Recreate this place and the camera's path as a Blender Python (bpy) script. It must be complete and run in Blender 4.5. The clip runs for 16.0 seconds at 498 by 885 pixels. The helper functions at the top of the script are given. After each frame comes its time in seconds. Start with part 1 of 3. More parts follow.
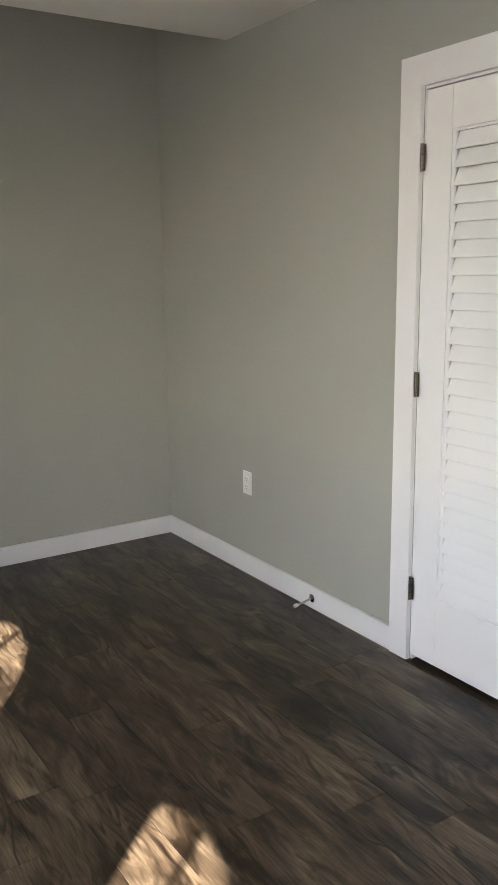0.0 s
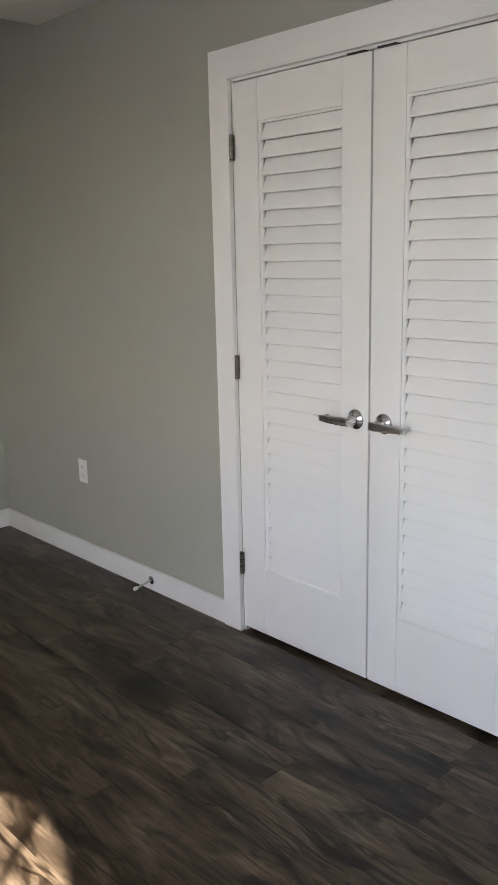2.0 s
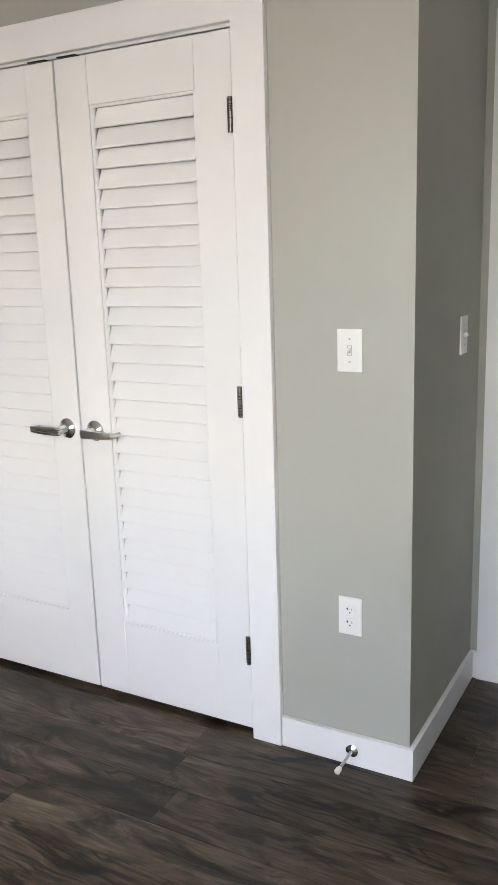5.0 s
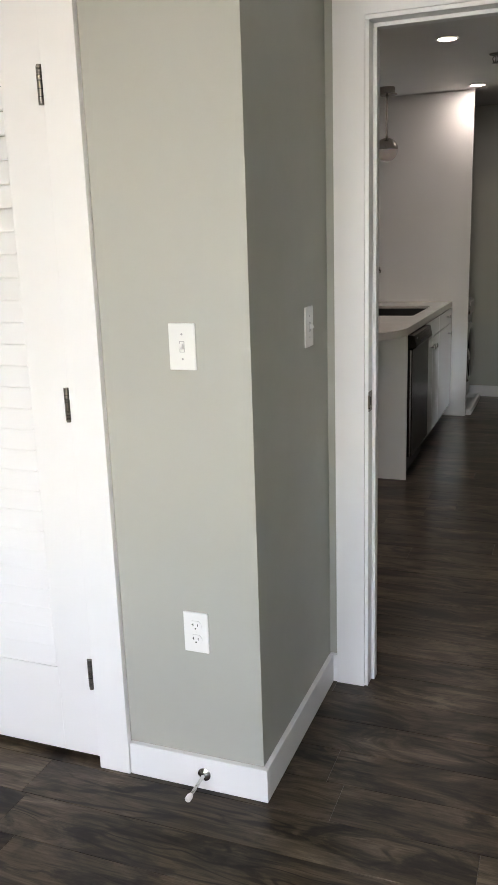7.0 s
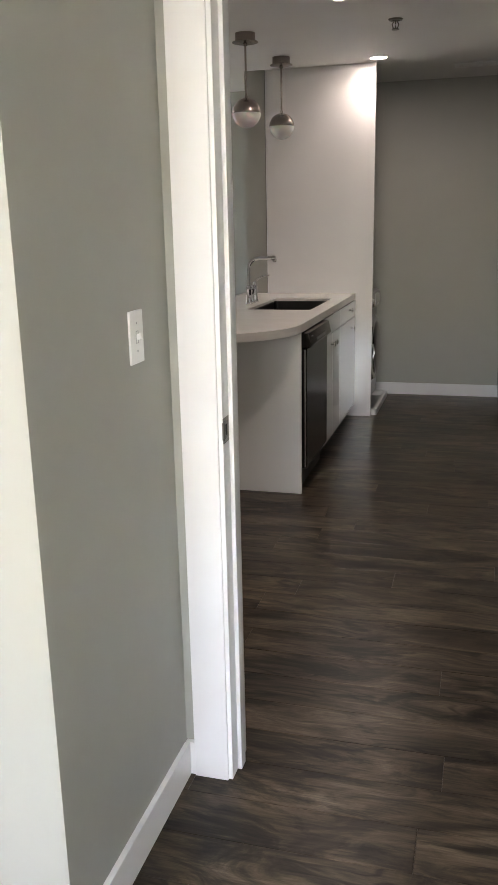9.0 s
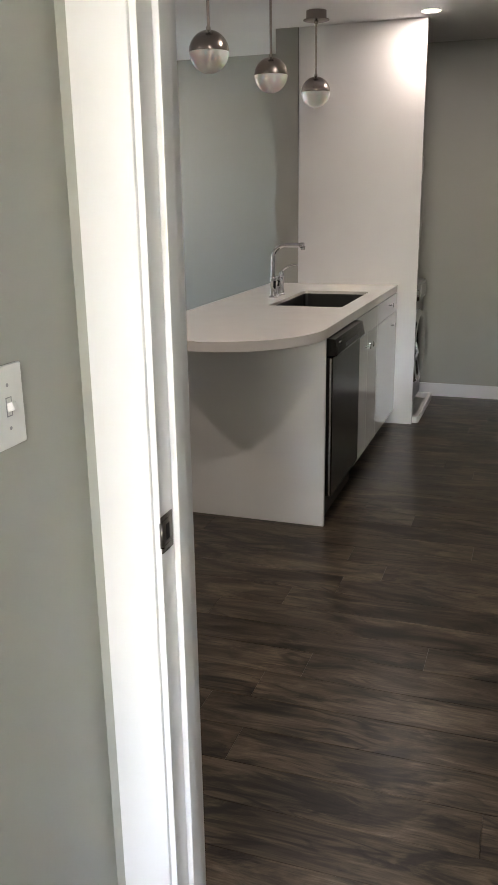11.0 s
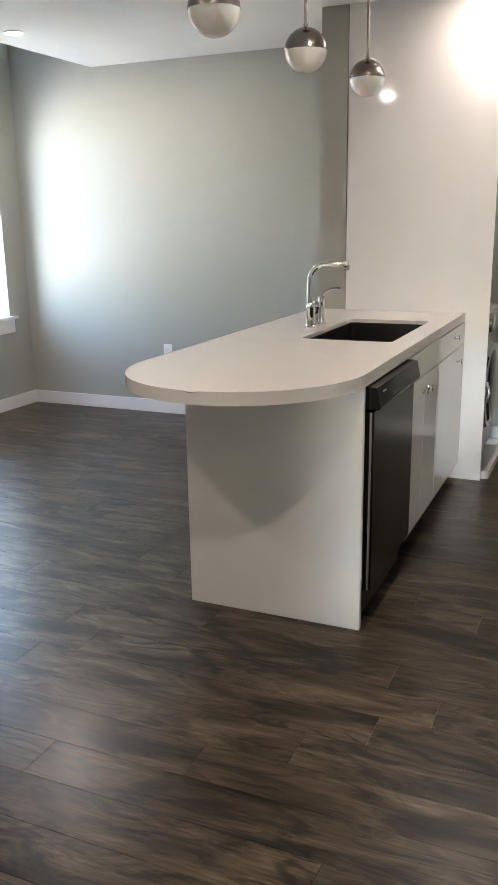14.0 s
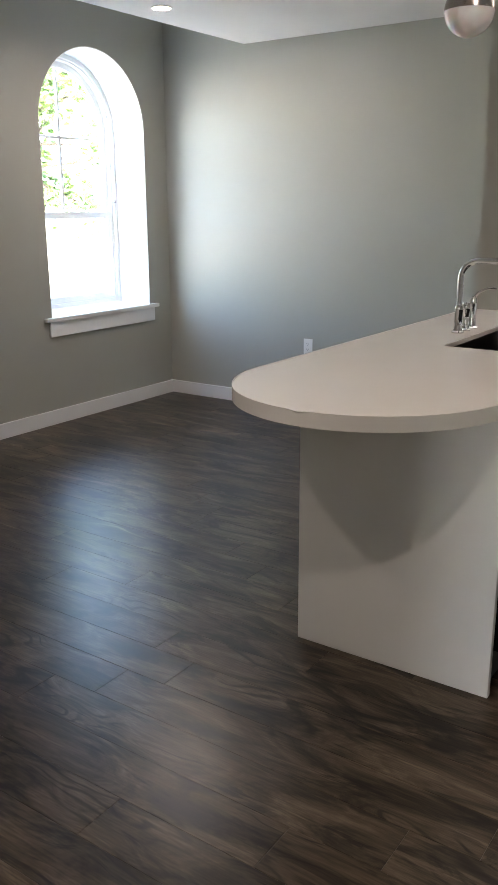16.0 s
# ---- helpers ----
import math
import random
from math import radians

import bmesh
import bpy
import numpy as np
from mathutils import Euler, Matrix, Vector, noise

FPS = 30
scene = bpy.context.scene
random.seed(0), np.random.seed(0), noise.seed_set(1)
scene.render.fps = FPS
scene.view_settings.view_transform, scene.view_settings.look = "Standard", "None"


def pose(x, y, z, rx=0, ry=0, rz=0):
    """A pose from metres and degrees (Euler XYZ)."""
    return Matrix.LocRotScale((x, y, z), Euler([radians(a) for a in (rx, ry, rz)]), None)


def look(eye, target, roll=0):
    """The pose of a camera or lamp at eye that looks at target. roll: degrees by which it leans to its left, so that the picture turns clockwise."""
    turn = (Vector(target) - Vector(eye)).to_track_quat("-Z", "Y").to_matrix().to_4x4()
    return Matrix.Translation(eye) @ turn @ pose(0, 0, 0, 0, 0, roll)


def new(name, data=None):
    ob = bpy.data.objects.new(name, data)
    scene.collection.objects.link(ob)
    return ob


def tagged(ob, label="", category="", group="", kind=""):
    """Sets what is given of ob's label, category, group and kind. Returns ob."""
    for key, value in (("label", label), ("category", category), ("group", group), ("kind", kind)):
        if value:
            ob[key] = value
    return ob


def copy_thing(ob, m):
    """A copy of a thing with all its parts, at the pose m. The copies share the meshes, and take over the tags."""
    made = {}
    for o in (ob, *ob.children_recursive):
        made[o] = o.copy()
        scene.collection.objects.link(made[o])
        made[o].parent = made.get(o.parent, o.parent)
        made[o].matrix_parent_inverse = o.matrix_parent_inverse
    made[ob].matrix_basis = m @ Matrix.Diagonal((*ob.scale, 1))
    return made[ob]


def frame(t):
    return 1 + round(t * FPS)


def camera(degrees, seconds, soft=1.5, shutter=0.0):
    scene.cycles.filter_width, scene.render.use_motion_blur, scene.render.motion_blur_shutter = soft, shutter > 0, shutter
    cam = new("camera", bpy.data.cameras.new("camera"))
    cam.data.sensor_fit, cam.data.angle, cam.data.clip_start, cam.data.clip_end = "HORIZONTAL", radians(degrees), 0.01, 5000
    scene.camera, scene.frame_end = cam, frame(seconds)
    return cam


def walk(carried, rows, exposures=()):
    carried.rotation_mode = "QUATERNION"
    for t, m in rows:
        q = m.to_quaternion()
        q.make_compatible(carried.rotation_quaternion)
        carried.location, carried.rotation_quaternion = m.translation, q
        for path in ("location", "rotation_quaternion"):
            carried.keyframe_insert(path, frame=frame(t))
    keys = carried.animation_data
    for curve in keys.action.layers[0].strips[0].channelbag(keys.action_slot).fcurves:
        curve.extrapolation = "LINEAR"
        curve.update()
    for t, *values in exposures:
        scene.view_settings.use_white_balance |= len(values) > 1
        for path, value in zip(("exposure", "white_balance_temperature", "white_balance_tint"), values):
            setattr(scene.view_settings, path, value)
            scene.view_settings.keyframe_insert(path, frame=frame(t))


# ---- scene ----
cam = camera(33.3, 16.0)
PATH = [
    (0, (2.255, -2.124, 1.483), (0.613, -1.058, 1.071), -0.8),
    (0.5, (2.29, -2.146, 1.475), (0.725, -0.974, 1.058), -1.1),
    (1, (2.317, -2.131, 1.484), (0.805, -0.893, 1.06), -0.7),
    (1.5, (2.359, -2.103, 1.486), (0.881, -0.827, 1.051), -0.7),
    (2, (2.379, -2.095, 1.486), (0.958, -0.761, 1.037), -1.3),
    (2.5, (2.387, -2.095, 1.481), (1.053, -0.674, 1.031), -1.5),
    (3, (2.409, -2.087, 1.485), (1.164, -0.589, 1.035), -1.5),
    (3.5, (2.429, -2.087, 1.48), (1.267, -0.521, 1.034), -1.7),
    (4, (2.447, -2.083, 1.475), (1.366, -0.46, 1.03), -1.7),
    (4.2, (2.451, -2.078, 1.471), (1.399, -0.435, 1.028), -1.8),
    (6.3, (2.574, -1.954, 1.483), (1.746, -0.192, 1.025), -1.7),
    (6.5, (2.577, -1.93, 1.479), (1.772, -0.16, 1.014), -1.8),
    (7, (2.532, -1.822, 1.471), (1.826, -0.012, 0.993), -1.9),
    (7.5, (2.477, -1.684, 1.478), (1.899, 0.173, 1.012), -2.4),
    (8, (2.498, -1.541, 1.457), (1.991, 0.334, 0.982), -2.3),
    (8.5, (2.544, -1.36, 1.467), (2.038, 0.514, 0.986), -1.2),
    (9, (2.55, -1.196, 1.454), (2.026, 0.665, 0.941), -1.2),
    (9.2, (2.542, -1.107, 1.455), (2.015, 0.751, 0.938), -1.6),
    (11.5, (2.477, -0.304, 1.492), (1.837, 1.502, 0.921), -0.7),
    (12, (2.389, -0.131, 1.471), (1.766, 1.69, 0.929), -1.3),
    (12.5, (2.375, 0.009, 1.456), (1.794, 1.844, 0.913), -1.4),
    (13, (2.387, 0.193, 1.453), (1.78, 2.023, 0.921), -0.5),
    (13.5, (2.385, 0.346, 1.439), (1.673, 2.144, 0.929), -0.5),
    (14, (2.384, 0.446, 1.429), (1.603, 2.212, 0.91), -0.9),
    (14.5, (2.359, 0.603, 1.437), (1.548, 2.356, 0.915), -0.5),
    (15, (2.338, 0.711, 1.444), (1.446, 2.42, 0.912), -0.5),
    (15.5, (2.316, 0.809, 1.431), (1.314, 2.452, 0.887), -0.4),
    (16, (2.314, 0.845, 1.44), (1.217, 2.425, 0.892), -0.3),
]
walk(cam, [(t, look(eye, target, roll)) for t, eye, target, roll in PATH], [(0, 3.72, 6650, 14), (1.5, 3.3, 6550, 15), (2, 3.3, 6550, 16), (2.5, 3.5, 6550, 17), (3.5, 3.75, 6550, 18), (6.5, 4.0, 6850, 15), (7.5, 4.2, 6850, 16), (9, 4.8, 6950, 17), (12.5, 5.3, 6850, 14), (13, 5.55, 6850, 14), (14.5, 5.5, 6900, 14), (16, 5.05, 6900, 15)])

# ---- world, sun, large lights ----
SUN_DIR = Vector((-0.65, 0.76, -0.69)).normalized()      # the way the sunlight travels
world = bpy.data.worlds.new("sky")
scene.world = world
world.use_nodes = True
_n = world.node_tree
_sky = _n.nodes.new("ShaderNodeTexSky")
_sky.sky_type = "NISHITA"
_sky.sun_disc = False
_sky.sun_elevation = math.asin(-SUN_DIR.z)
_sky.sun_rotation = math.atan2(-SUN_DIR.x, -SUN_DIR.y)
_n.links.new(_sky.outputs[0], _n.nodes["Background"].inputs[0])
_n.nodes["Background"].inputs[1].default_value = 0.15
sun = new("sun", bpy.data.lights.new("sun", "SUN"))
sun.data.energy, sun.data.angle, sun.data.color = 5.0, radians(0.55), (1.0, 0.93, 0.82)
sun.matrix_world = look((0, 0, 30), Vector((0, 0, 30)) + SUN_DIR)

WEST, NORTH, SOUTH, EAST, CEIL = -1.846, 5.905, -3.4, 3.55, 2.48
WEST_L = -1.943             # face of the outer wall in the living room
CEIL_K = 2.493              # kitchen and living room ceiling
RET = 1.833                 # face of the short return wall
DOORWALL = 0.665            # bedroom face of the wall with the door to the kitchen
SOUTH_WINDOWS = (1.20, 2.72)


def window_lamp(m, watts, color):
    lamp = new("window_daylight", bpy.data.lights.new("window_daylight", "AREA"))
    lamp.data.shape, lamp.data.size, lamp.data.size_y = "RECTANGLE", 0.86, 1.05
    lamp.data.energy, lamp.data.color = watts, color
    lamp.data.spread = radians(140)
    lamp.matrix_world = m


# the sky's light in the openings of the windows behind the walker
for wx in SOUTH_WINDOWS:
    window_lamp(look((wx, SOUTH - 0.24, 1.78), (wx + 0.1, SOUTH + 1, 0.68)), 1.4, (0.95, 0.98, 1.0))


def disc_lamp(x, y, watts):
    lamp = new("downlight_beam", bpy.data.lights.new("downlight_beam", "AREA"))
    lamp.data.shape, lamp.data.size = "DISK", 0.09
    lamp.data.energy, lamp.data.color = watts, (1.0, 0.92, 0.87)
    lamp.matrix_world = look((x, y, CEIL_K - 0.007), (x, y, 0))


DOWNLIGHTS = ((1.815, 3.195), (1.805, 4.83), (-0.97, 4.75), (0.30, 1.60), (1.815, 1.56))
for dx, dy in DOWNLIGHTS:
    disc_lamp(dx, dy, 0.10 if dx > 1.8 and dy > 3 else 0.21 if dy < 3 else 0.36)


# ---- materials ----
def mat(name, color=(0.8, 0.8, 0.8), rough=0.5, metal=0.0, spec=0.5, coat=0.0):
    m = bpy.data.materials.new(name)
    m.use_nodes = True
    b = m.node_tree.nodes["Principled BSDF"]
    b.inputs["Base Color"].default_value = (*color, 1)
    b.inputs["Roughness"].default_value = rough
    b.inputs["Metallic"].default_value = metal
    b.inputs["Specular IOR Level"].default_value = spec
    b.inputs["Coat Weight"].default_value = coat
    b.inputs["Coat Roughness"].default_value = 0.05
    return m


class Nodes:
    """Short hand for the node tree of a material."""

    def __init__(self, m):
        self.t, self.b = m.node_tree, m.node_tree.nodes["Principled BSDF"]

    def add(self, kind, **values):
        n = self.t.nodes.new("ShaderNode" + kind)
        for k, v in values.items():
            n.inputs[k.replace("_", " ")].default_value = v
        return n

    def link(self, a, b):
        self.t.links.new(a, b)

    def noise(self, coord, scale, detail=4.0, rough=0.55, distort=0.0):
        n = self.add("TexNoise", Scale=scale, Detail=detail, Roughness=rough, Distortion=distort)
        self.link(coord, n.inputs["Vector"])
        return n.outputs["Fac"]

    def ramp(self, fac, stops):
        r = self.add("ValToRGB")
        e = r.color_ramp.elements
        while len(e) < len(stops):
            e.new(0.5)
        for el, (p, c) in zip(e, stops):
            el.position, el.color = p, (*c, 1)
        self.link(fac, r.inputs[0])
        return r.outputs[0]

    def rng(self, fac, a, b, lo=0.0, hi=1.0):
        r = self.add("MapRange")
        for i, v in ((1, lo), (2, hi), (3, a), (4, b)):
            r.inputs[i].default_value = v
        self.link(fac, r.inputs[0])
        return r.outputs[0]

    def bump(self, fac, strength, dist):
        n = self.add("Bump", Strength=strength, Distance=dist)
        self.link(fac, n.inputs["Height"])
        self.link(n.outputs[0], self.b.inputs["Normal"])


def painted(name, color, rough, vary=0.06, grain=260.0, relief=0.12, spec=0.5, coat=0.0):
    """Paint with faint blotches and roller stipple."""
    m = mat(name, color, rough, spec=spec, coat=coat)
    n = Nodes(m)
    co = n.add("NewGeometry").outputs["Position"]
    big = n.noise(co, 1.3, 3)
    fine = n.noise(co, grain, 2)
    lo, hi = [tuple(c * k for c in color) for k in (1 - vary, 1 + vary * 0.6)]
    n.link(n.ramp(big, ((0.3, lo), (0.7, hi))), n.b.inputs["Base Color"])
    n.link(n.rng(n.noise(co, 7, 4), rough * 0.9, rough * 1.1, 0.3, 0.7), n.b.inputs["Roughness"])
    n.bump(fine, relief, 0.0006)
    return m


def wood_floor():
    m = mat("walnut_plank", rough=0.4)
    n = Nodes(m)
    obj = n.add("TexCoord").outputs["Object"]
    rnd = n.add("ObjectInfo").outputs["Random"]
    shift = n.add("CombineXYZ")
    for i, k in enumerate((37.0, 91.0, 53.0)):
        mul = n.add("Math")
        mul.operation = "MULTIPLY"
        mul.inputs[1].default_value = k
        n.link(rnd, mul.inputs[0])
        n.link(mul.outputs[0], shift.inputs[i])
    add = n.add("VectorMath")
    add.operation = "ADD"
    n.link(obj, add.inputs[0])
    n.link(shift.outputs[0], add.inputs[1])
    co = add.outputs[0]

    def stretched(sx, sy):
        mp = n.add("Mapping")
        mp.inputs["Scale"].default_value = (sx, sy, 1)
        n.link(co, mp.inputs["Vector"])
        return mp.outputs[0]

    # flowing figure: the grain lines bend round slow swirls
    def math2(op, a, b):
        x = n.add("Math")
        x.operation = op
        n.link(a, x.inputs[0])
        x.inputs[1].default_value = b
        return x.outputs[0]

    warp = n.add("TexNoise", Scale=1.0, Detail=2.0, Roughness=0.5)
    n.link(stretched(2.4, 6.0), warp.inputs["Vector"])
    off = n.add("VectorMath")
    off.operation = "MULTIPLY_ADD"
    off.inputs[1].default_value = (0.34, 0.11, 0.0)
    n.link(warp.outputs["Color"], off.inputs[0])
    n.link(co, off.inputs[2])

    def bent(sx, sy):
        mp = n.add("Mapping")
        mp.inputs["Scale"].default_value = (sx, sy, 1)
        n.link(off.outputs[0], mp.inputs["Vector"])
        return mp.outputs[0]

    def times(a, b, f):
        x = n.add("Mix")
        x.data_type, x.blend_type = "RGBA", "MULTIPLY"
        x.inputs[0].default_value = f
        n.link(a, x.inputs[6])
        n.link(b, x.inputs[7])
        return x.outputs[2]

    # broad streaks of heartwood and sapwood
    tone = n.noise(bent(2.4, 9.5), 1.0, 8, 0.66, 0.9)
    col = n.ramp(tone, ((0.34, (0.016, 0.0112, 0.0074)), (0.44, (0.042, 0.0305, 0.0202)), (0.52, (0.070, 0.0525, 0.0352)), (0.60, (0.102, 0.0785, 0.0535)), (0.70, (0.155, 0.122, 0.085))))
    # cathedral lines: contours of a slow field, strong in some patches only
    field = n.noise(bent(0.9, 5.5), 1.0, 3, 0.55, 0.35)
    rings = math2("SINE", math2("MULTIPLY", field, 88.0), 0.0)
    lines = n.ramp(n.rng(rings, 0.0, 1.0, -1.0, 1.0), ((0.04, (0.20, 0.18, 0.165)), (0.22, (0.72, 0.70, 0.68)), (0.45, (1, 1, 1))))
    where = n.noise(bent(1.4, 5.0), 1.0, 3, 0.6, 0.8)
    amount = n.rng(where, 0.9, 0.0, 0.38, 0.50)
    x = n.add("Mix")
    x.data_type, x.blend_type = "RGBA", "MULTIPLY"
    n.link(amount, x.inputs[0])
    n.link(col, x.inputs[6])
    n.link(lines, x.inputs[7])
    col = x.outputs[2]
    # dark smudges and cracks along the grain
    smudge = n.noise(bent(2.2, 7.5), 1.0, 6, 0.64, 1.4)
    col = times(col, n.ramp(smudge, ((0.35, (0.12, 0.105, 0.095)), (0.42, (0.46, 0.44, 0.43)), (0.475, (0.96, 0.95, 0.94)), (0.62, (1.22, 1.20, 1.18)))), 0.92)
    crack = n.noise(bent(2.6, 34.0), 1.0, 5, 0.7, 0.5)
    col = times(col, n.ramp(crack, ((0.33, (0.18, 0.16, 0.15)), (0.385, (0.80, 0.79, 0.78)), (0.43, (1, 1, 1)))), 0.85)
    knot = n.add("TexVoronoi", Scale=1.0)
    n.link(bent(1.5, 3.6), knot.inputs["Vector"])
    col = times(col, n.ramp(knot.outputs["Distance"], ((0.03, (0.10, 0.085, 0.08)), (0.12, (0.42, 0.40, 0.39)), (0.24, (1, 1, 1)))), 0.9)
    grain = n.noise(stretched(9, 170), 1.0, 4, 0.7)
    col = times(col, n.ramp(grain, ((0.36, (0.42, 0.40, 0.38)), (0.60, (1.34, 1.32, 1.30)))), 0.6)
    hsv = n.add("HueSaturation", Saturation=1.0)
    n.link(n.rng(rnd, 0.84, 1.14), hsv.inputs["Value"])
    n.link(col, hsv.inputs["Color"])
    n.link(hsv.outputs[0], n.b.inputs["Base Color"])
    n.link(n.rng(n.noise(stretched(3.0, 3.0), 1.0, 3, 0.5), 0.29, 0.34, 0.3, 0.7), n.b.inputs["Roughness"])
    n.bump(grain, 0.03, 0.0005)
    n.b.inputs["Specular IOR Level"].default_value = 0.30
    return m


def brushed(name, color, rough, sx=4, sy=4, sz=220):
    m = mat(name, color, rough, metal=1.0)
    n = Nodes(m)
    mp = n.add("Mapping")
    mp.inputs["Scale"].default_value = (sx, sy, sz)
    n.link(n.add("TexCoord").outputs["Object"], mp.inputs["Vector"])
    f = n.noise(mp.outputs[0], 1.0, 3)
    n.link(n.rng(f, rough - 0.07, rough + 0.09, 0.3, 0.7), n.b.inputs["Roughness"])
    n.bump(f, 0.02, 0.0002)
    return m


M_WALL = painted("sage_wall_paint", (0.392, 0.392, 0.352), 0.5, 0.03)
M_TRIM = painted("white_trim_paint", (0.80, 0.795, 0.80), 0.34, 0.02, 90, 0.05)
M_DOOR = painted("white_door_paint", (0.79, 0.785, 0.79), 0.36, 0.02, 120, 0.05)
M_CEIL = painted("white_ceiling_paint", (0.80, 0.785, 0.765), 0.75, 0.03, 200, 0.15)
M_REVEAL = painted("white_plaster", (0.82, 0.82, 0.81), 0.6, 0.03)
M_GLOSS = painted("white_gloss_laminate", (0.80, 0.785, 0.775), 0.06, 0.01, 30, 0.0, coat=0.6)
M_ENDPANEL = painted("white_satin_laminate", (0.75, 0.735, 0.71), 0.34, 0.006, 160, 0.02)
M_QUARTZ = painted("pale_quartz", (0.70, 0.66, 0.615), 0.15, 0.012, 900, 0.0)
M_WOOD = wood_floor()
# floor underlay; also colours the sheet that paints shade below the closet doors
M_SUB_SHADE = mat("underlay_and_shade", (0.06, 0.045, 0.033), 0.6)
M_CHROME = mat("polished_chrome", (0.66, 0.66, 0.67), 0.06, 1.0)
M_SATIN = brushed("satin_chrome", (0.60, 0.595, 0.59), 0.30)
M_NICKEL = mat("brushed_nickel", (0.30, 0.265, 0.235), 0.24, 1.0)
M_HINGE = brushed("hinge_steel", (0.20, 0.185, 0.16), 0.30)
M_BLACK = mat("black_plastic", (0.012, 0.012, 0.013), 0.35)
M_SLATE = mat("black_stainless", (0.040, 0.037, 0.034), 0.22, 1.0)
M_SLATE_TRIM = mat("steel_edge", (0.55, 0.54, 0.52), 0.22, 1.0)
M_SINK = mat("dark_basin", (0.075, 0.072, 0.068), 0.33, 1.0)
M_PLASTIC = mat("white_plastic", (0.80, 0.795, 0.78), 0.28)
M_RUBBER = mat("white_rubber", (0.78, 0.76, 0.72), 0.5)
M_FILM = mat("clear_film", (0.82, 0.82, 0.80), 0.05, coat=1.0)
M_OPAL = mat("opal_glass", (0.80, 0.78, 0.76), 0.22)
M_OPAL.node_tree.nodes["Principled BSDF"].inputs["Subsurface Weight"].default_value = 0.25
M_VINYL = mat("white_vinyl", (0.82, 0.82, 0.82), 0.35)
# near black, stands in for the shade inside narrow gaps and holes
M_DARKGAP = mat("shadow_gap", (0.02, 0.019, 0.018), 0.8)
M_APPLIANCE = mat("white_enamel", (0.78, 0.78, 0.78), 0.2)
M_DARKGLASS = mat("dark_door_glass", (0.018, 0.018, 0.019), 0.08, coat=1.0)
M_GREYPLASTIC = mat("grey_plastic", (0.36, 0.36, 0.37), 0.3)


def glowing(name, color, strength):
    m = mat(name, color, 0.4)
    b = m.node_tree.nodes["Principled BSDF"]
    b.inputs["Emission Color"].default_value = (*color, 1)
    b.inputs["Emission Strength"].default_value = strength
    return m


M_LED = glowing("led_diffuser", (1.0, 0.9, 0.82), 4.0)


def glass():
    m = bpy.data.materials.new("window_glass")
    m.use_nodes = True
    t = m.node_tree
    t.nodes.remove(t.nodes["Principled BSDF"])
    mixn = t.nodes.new("ShaderNodeMixShader")
    mixn.inputs[0].default_value = 0.05
    tr, gl = t.nodes.new("ShaderNodeBsdfTransparent"), t.nodes.new("ShaderNodeBsdfGlossy")
    gl.inputs["Roughness"].default_value = 0.01
    tr.inputs[0].default_value = (0.95, 0.97, 0.96, 1)
    t.links.new(tr.outputs[0], mixn.inputs[1])
    t.links.new(gl.outputs[0], mixn.inputs[2])
    t.links.new(mixn.outputs[0], t.nodes["Material Output"].inputs[0])
    return m


M_GLASS = glass()


def leafy():
    m = mat("leaf", (0.07, 0.13, 0.03), 0.5)
    n = Nodes(m)
    r = n.add("NewGeometry").outputs["Random Per Island"]
    n.link(n.ramp(r, ((0.0, (0.045, 0.09, 0.018)), (0.6, (0.09, 0.16, 0.035)), (1.0, (0.16, 0.22, 0.06)))), n.b.inputs["Base Color"])
    n.b.inputs["Transmission Weight"].default_value = 0.0
    return m


M_LEAF = leafy()
M_BARK = painted("bark", (0.12, 0.09, 0.065), 0.85, 0.3, 30, 0.5)
M_GROUND = painted("pale_concrete", (0.46, 0.45, 0.42), 0.85, 0.12, 60, 0.3)
# dark finish for the unseen sheet that damps ground bounce
M_BOUNCE_CUT = painted("bounce_cut_dark", (0.055, 0.055, 0.053), 0.85, 0.2, 90, 0.4)
M_TIMBER = painted("weathered_timber", (0.25, 0.19, 0.13), 0.75, 0.2, 60, 0.3)


# ---- shape helpers ----
def finish(name, bm, material, smooth=True):
    bmesh.ops.recalc_face_normals(bm, faces=bm.faces)
    for e in bm.edges:
        e.smooth = smooth and all(f.smooth for f in e.link_faces) and len(e.link_faces) == 2 and e.calc_face_angle(0.0) < radians(34)
    me = bpy.data.meshes.new(name)
    bm.to_mesh(me)
    bm.free()
    me.materials.append(material)
    return me


def part(name, bm, material, parent=None, label=""):
    """Links a bmesh as one mesh object, as a part under its parent where one is given."""
    ob = new(name, finish(name, bm, material))
    if parent:
        ob.parent = parent
    return tagged(ob, label)


def thing(name, label, category, m=None, group="", kind=""):
    ob = new(name)
    if m is not None:
        ob.matrix_basis = m
    ob.empty_display_size = 0.05
    return tagged(ob, label, category, group, kind)


def box(x0, x1, y0, y1, z0, z1, bevel=0.0, seg=2, bm=None):
    own = bmesh.new()
    bmesh.ops.create_cube(own, size=1.0)
    for v in own.verts:
        v.co = Vector(((x0 + x1) / 2 + v.co.x * (x1 - x0), (y0 + y1) / 2 + v.co.y * (y1 - y0), (z0 + z1) / 2 + v.co.z * (z1 - z0)))
    if bevel:
        bmesh.ops.bevel(own, geom=own.edges[:], offset=bevel, segments=seg, profile=0.6, affect="EDGES", clamp_overlap=True)
    return joined(bm, own)


def joined(bm, own):
    if bm is None:
        return own
    me = bpy.data.meshes.new("tmp")
    own.to_mesh(me)
    own.free()
    bm.from_mesh(me)
    bpy.data.meshes.remove(me)
    return bm


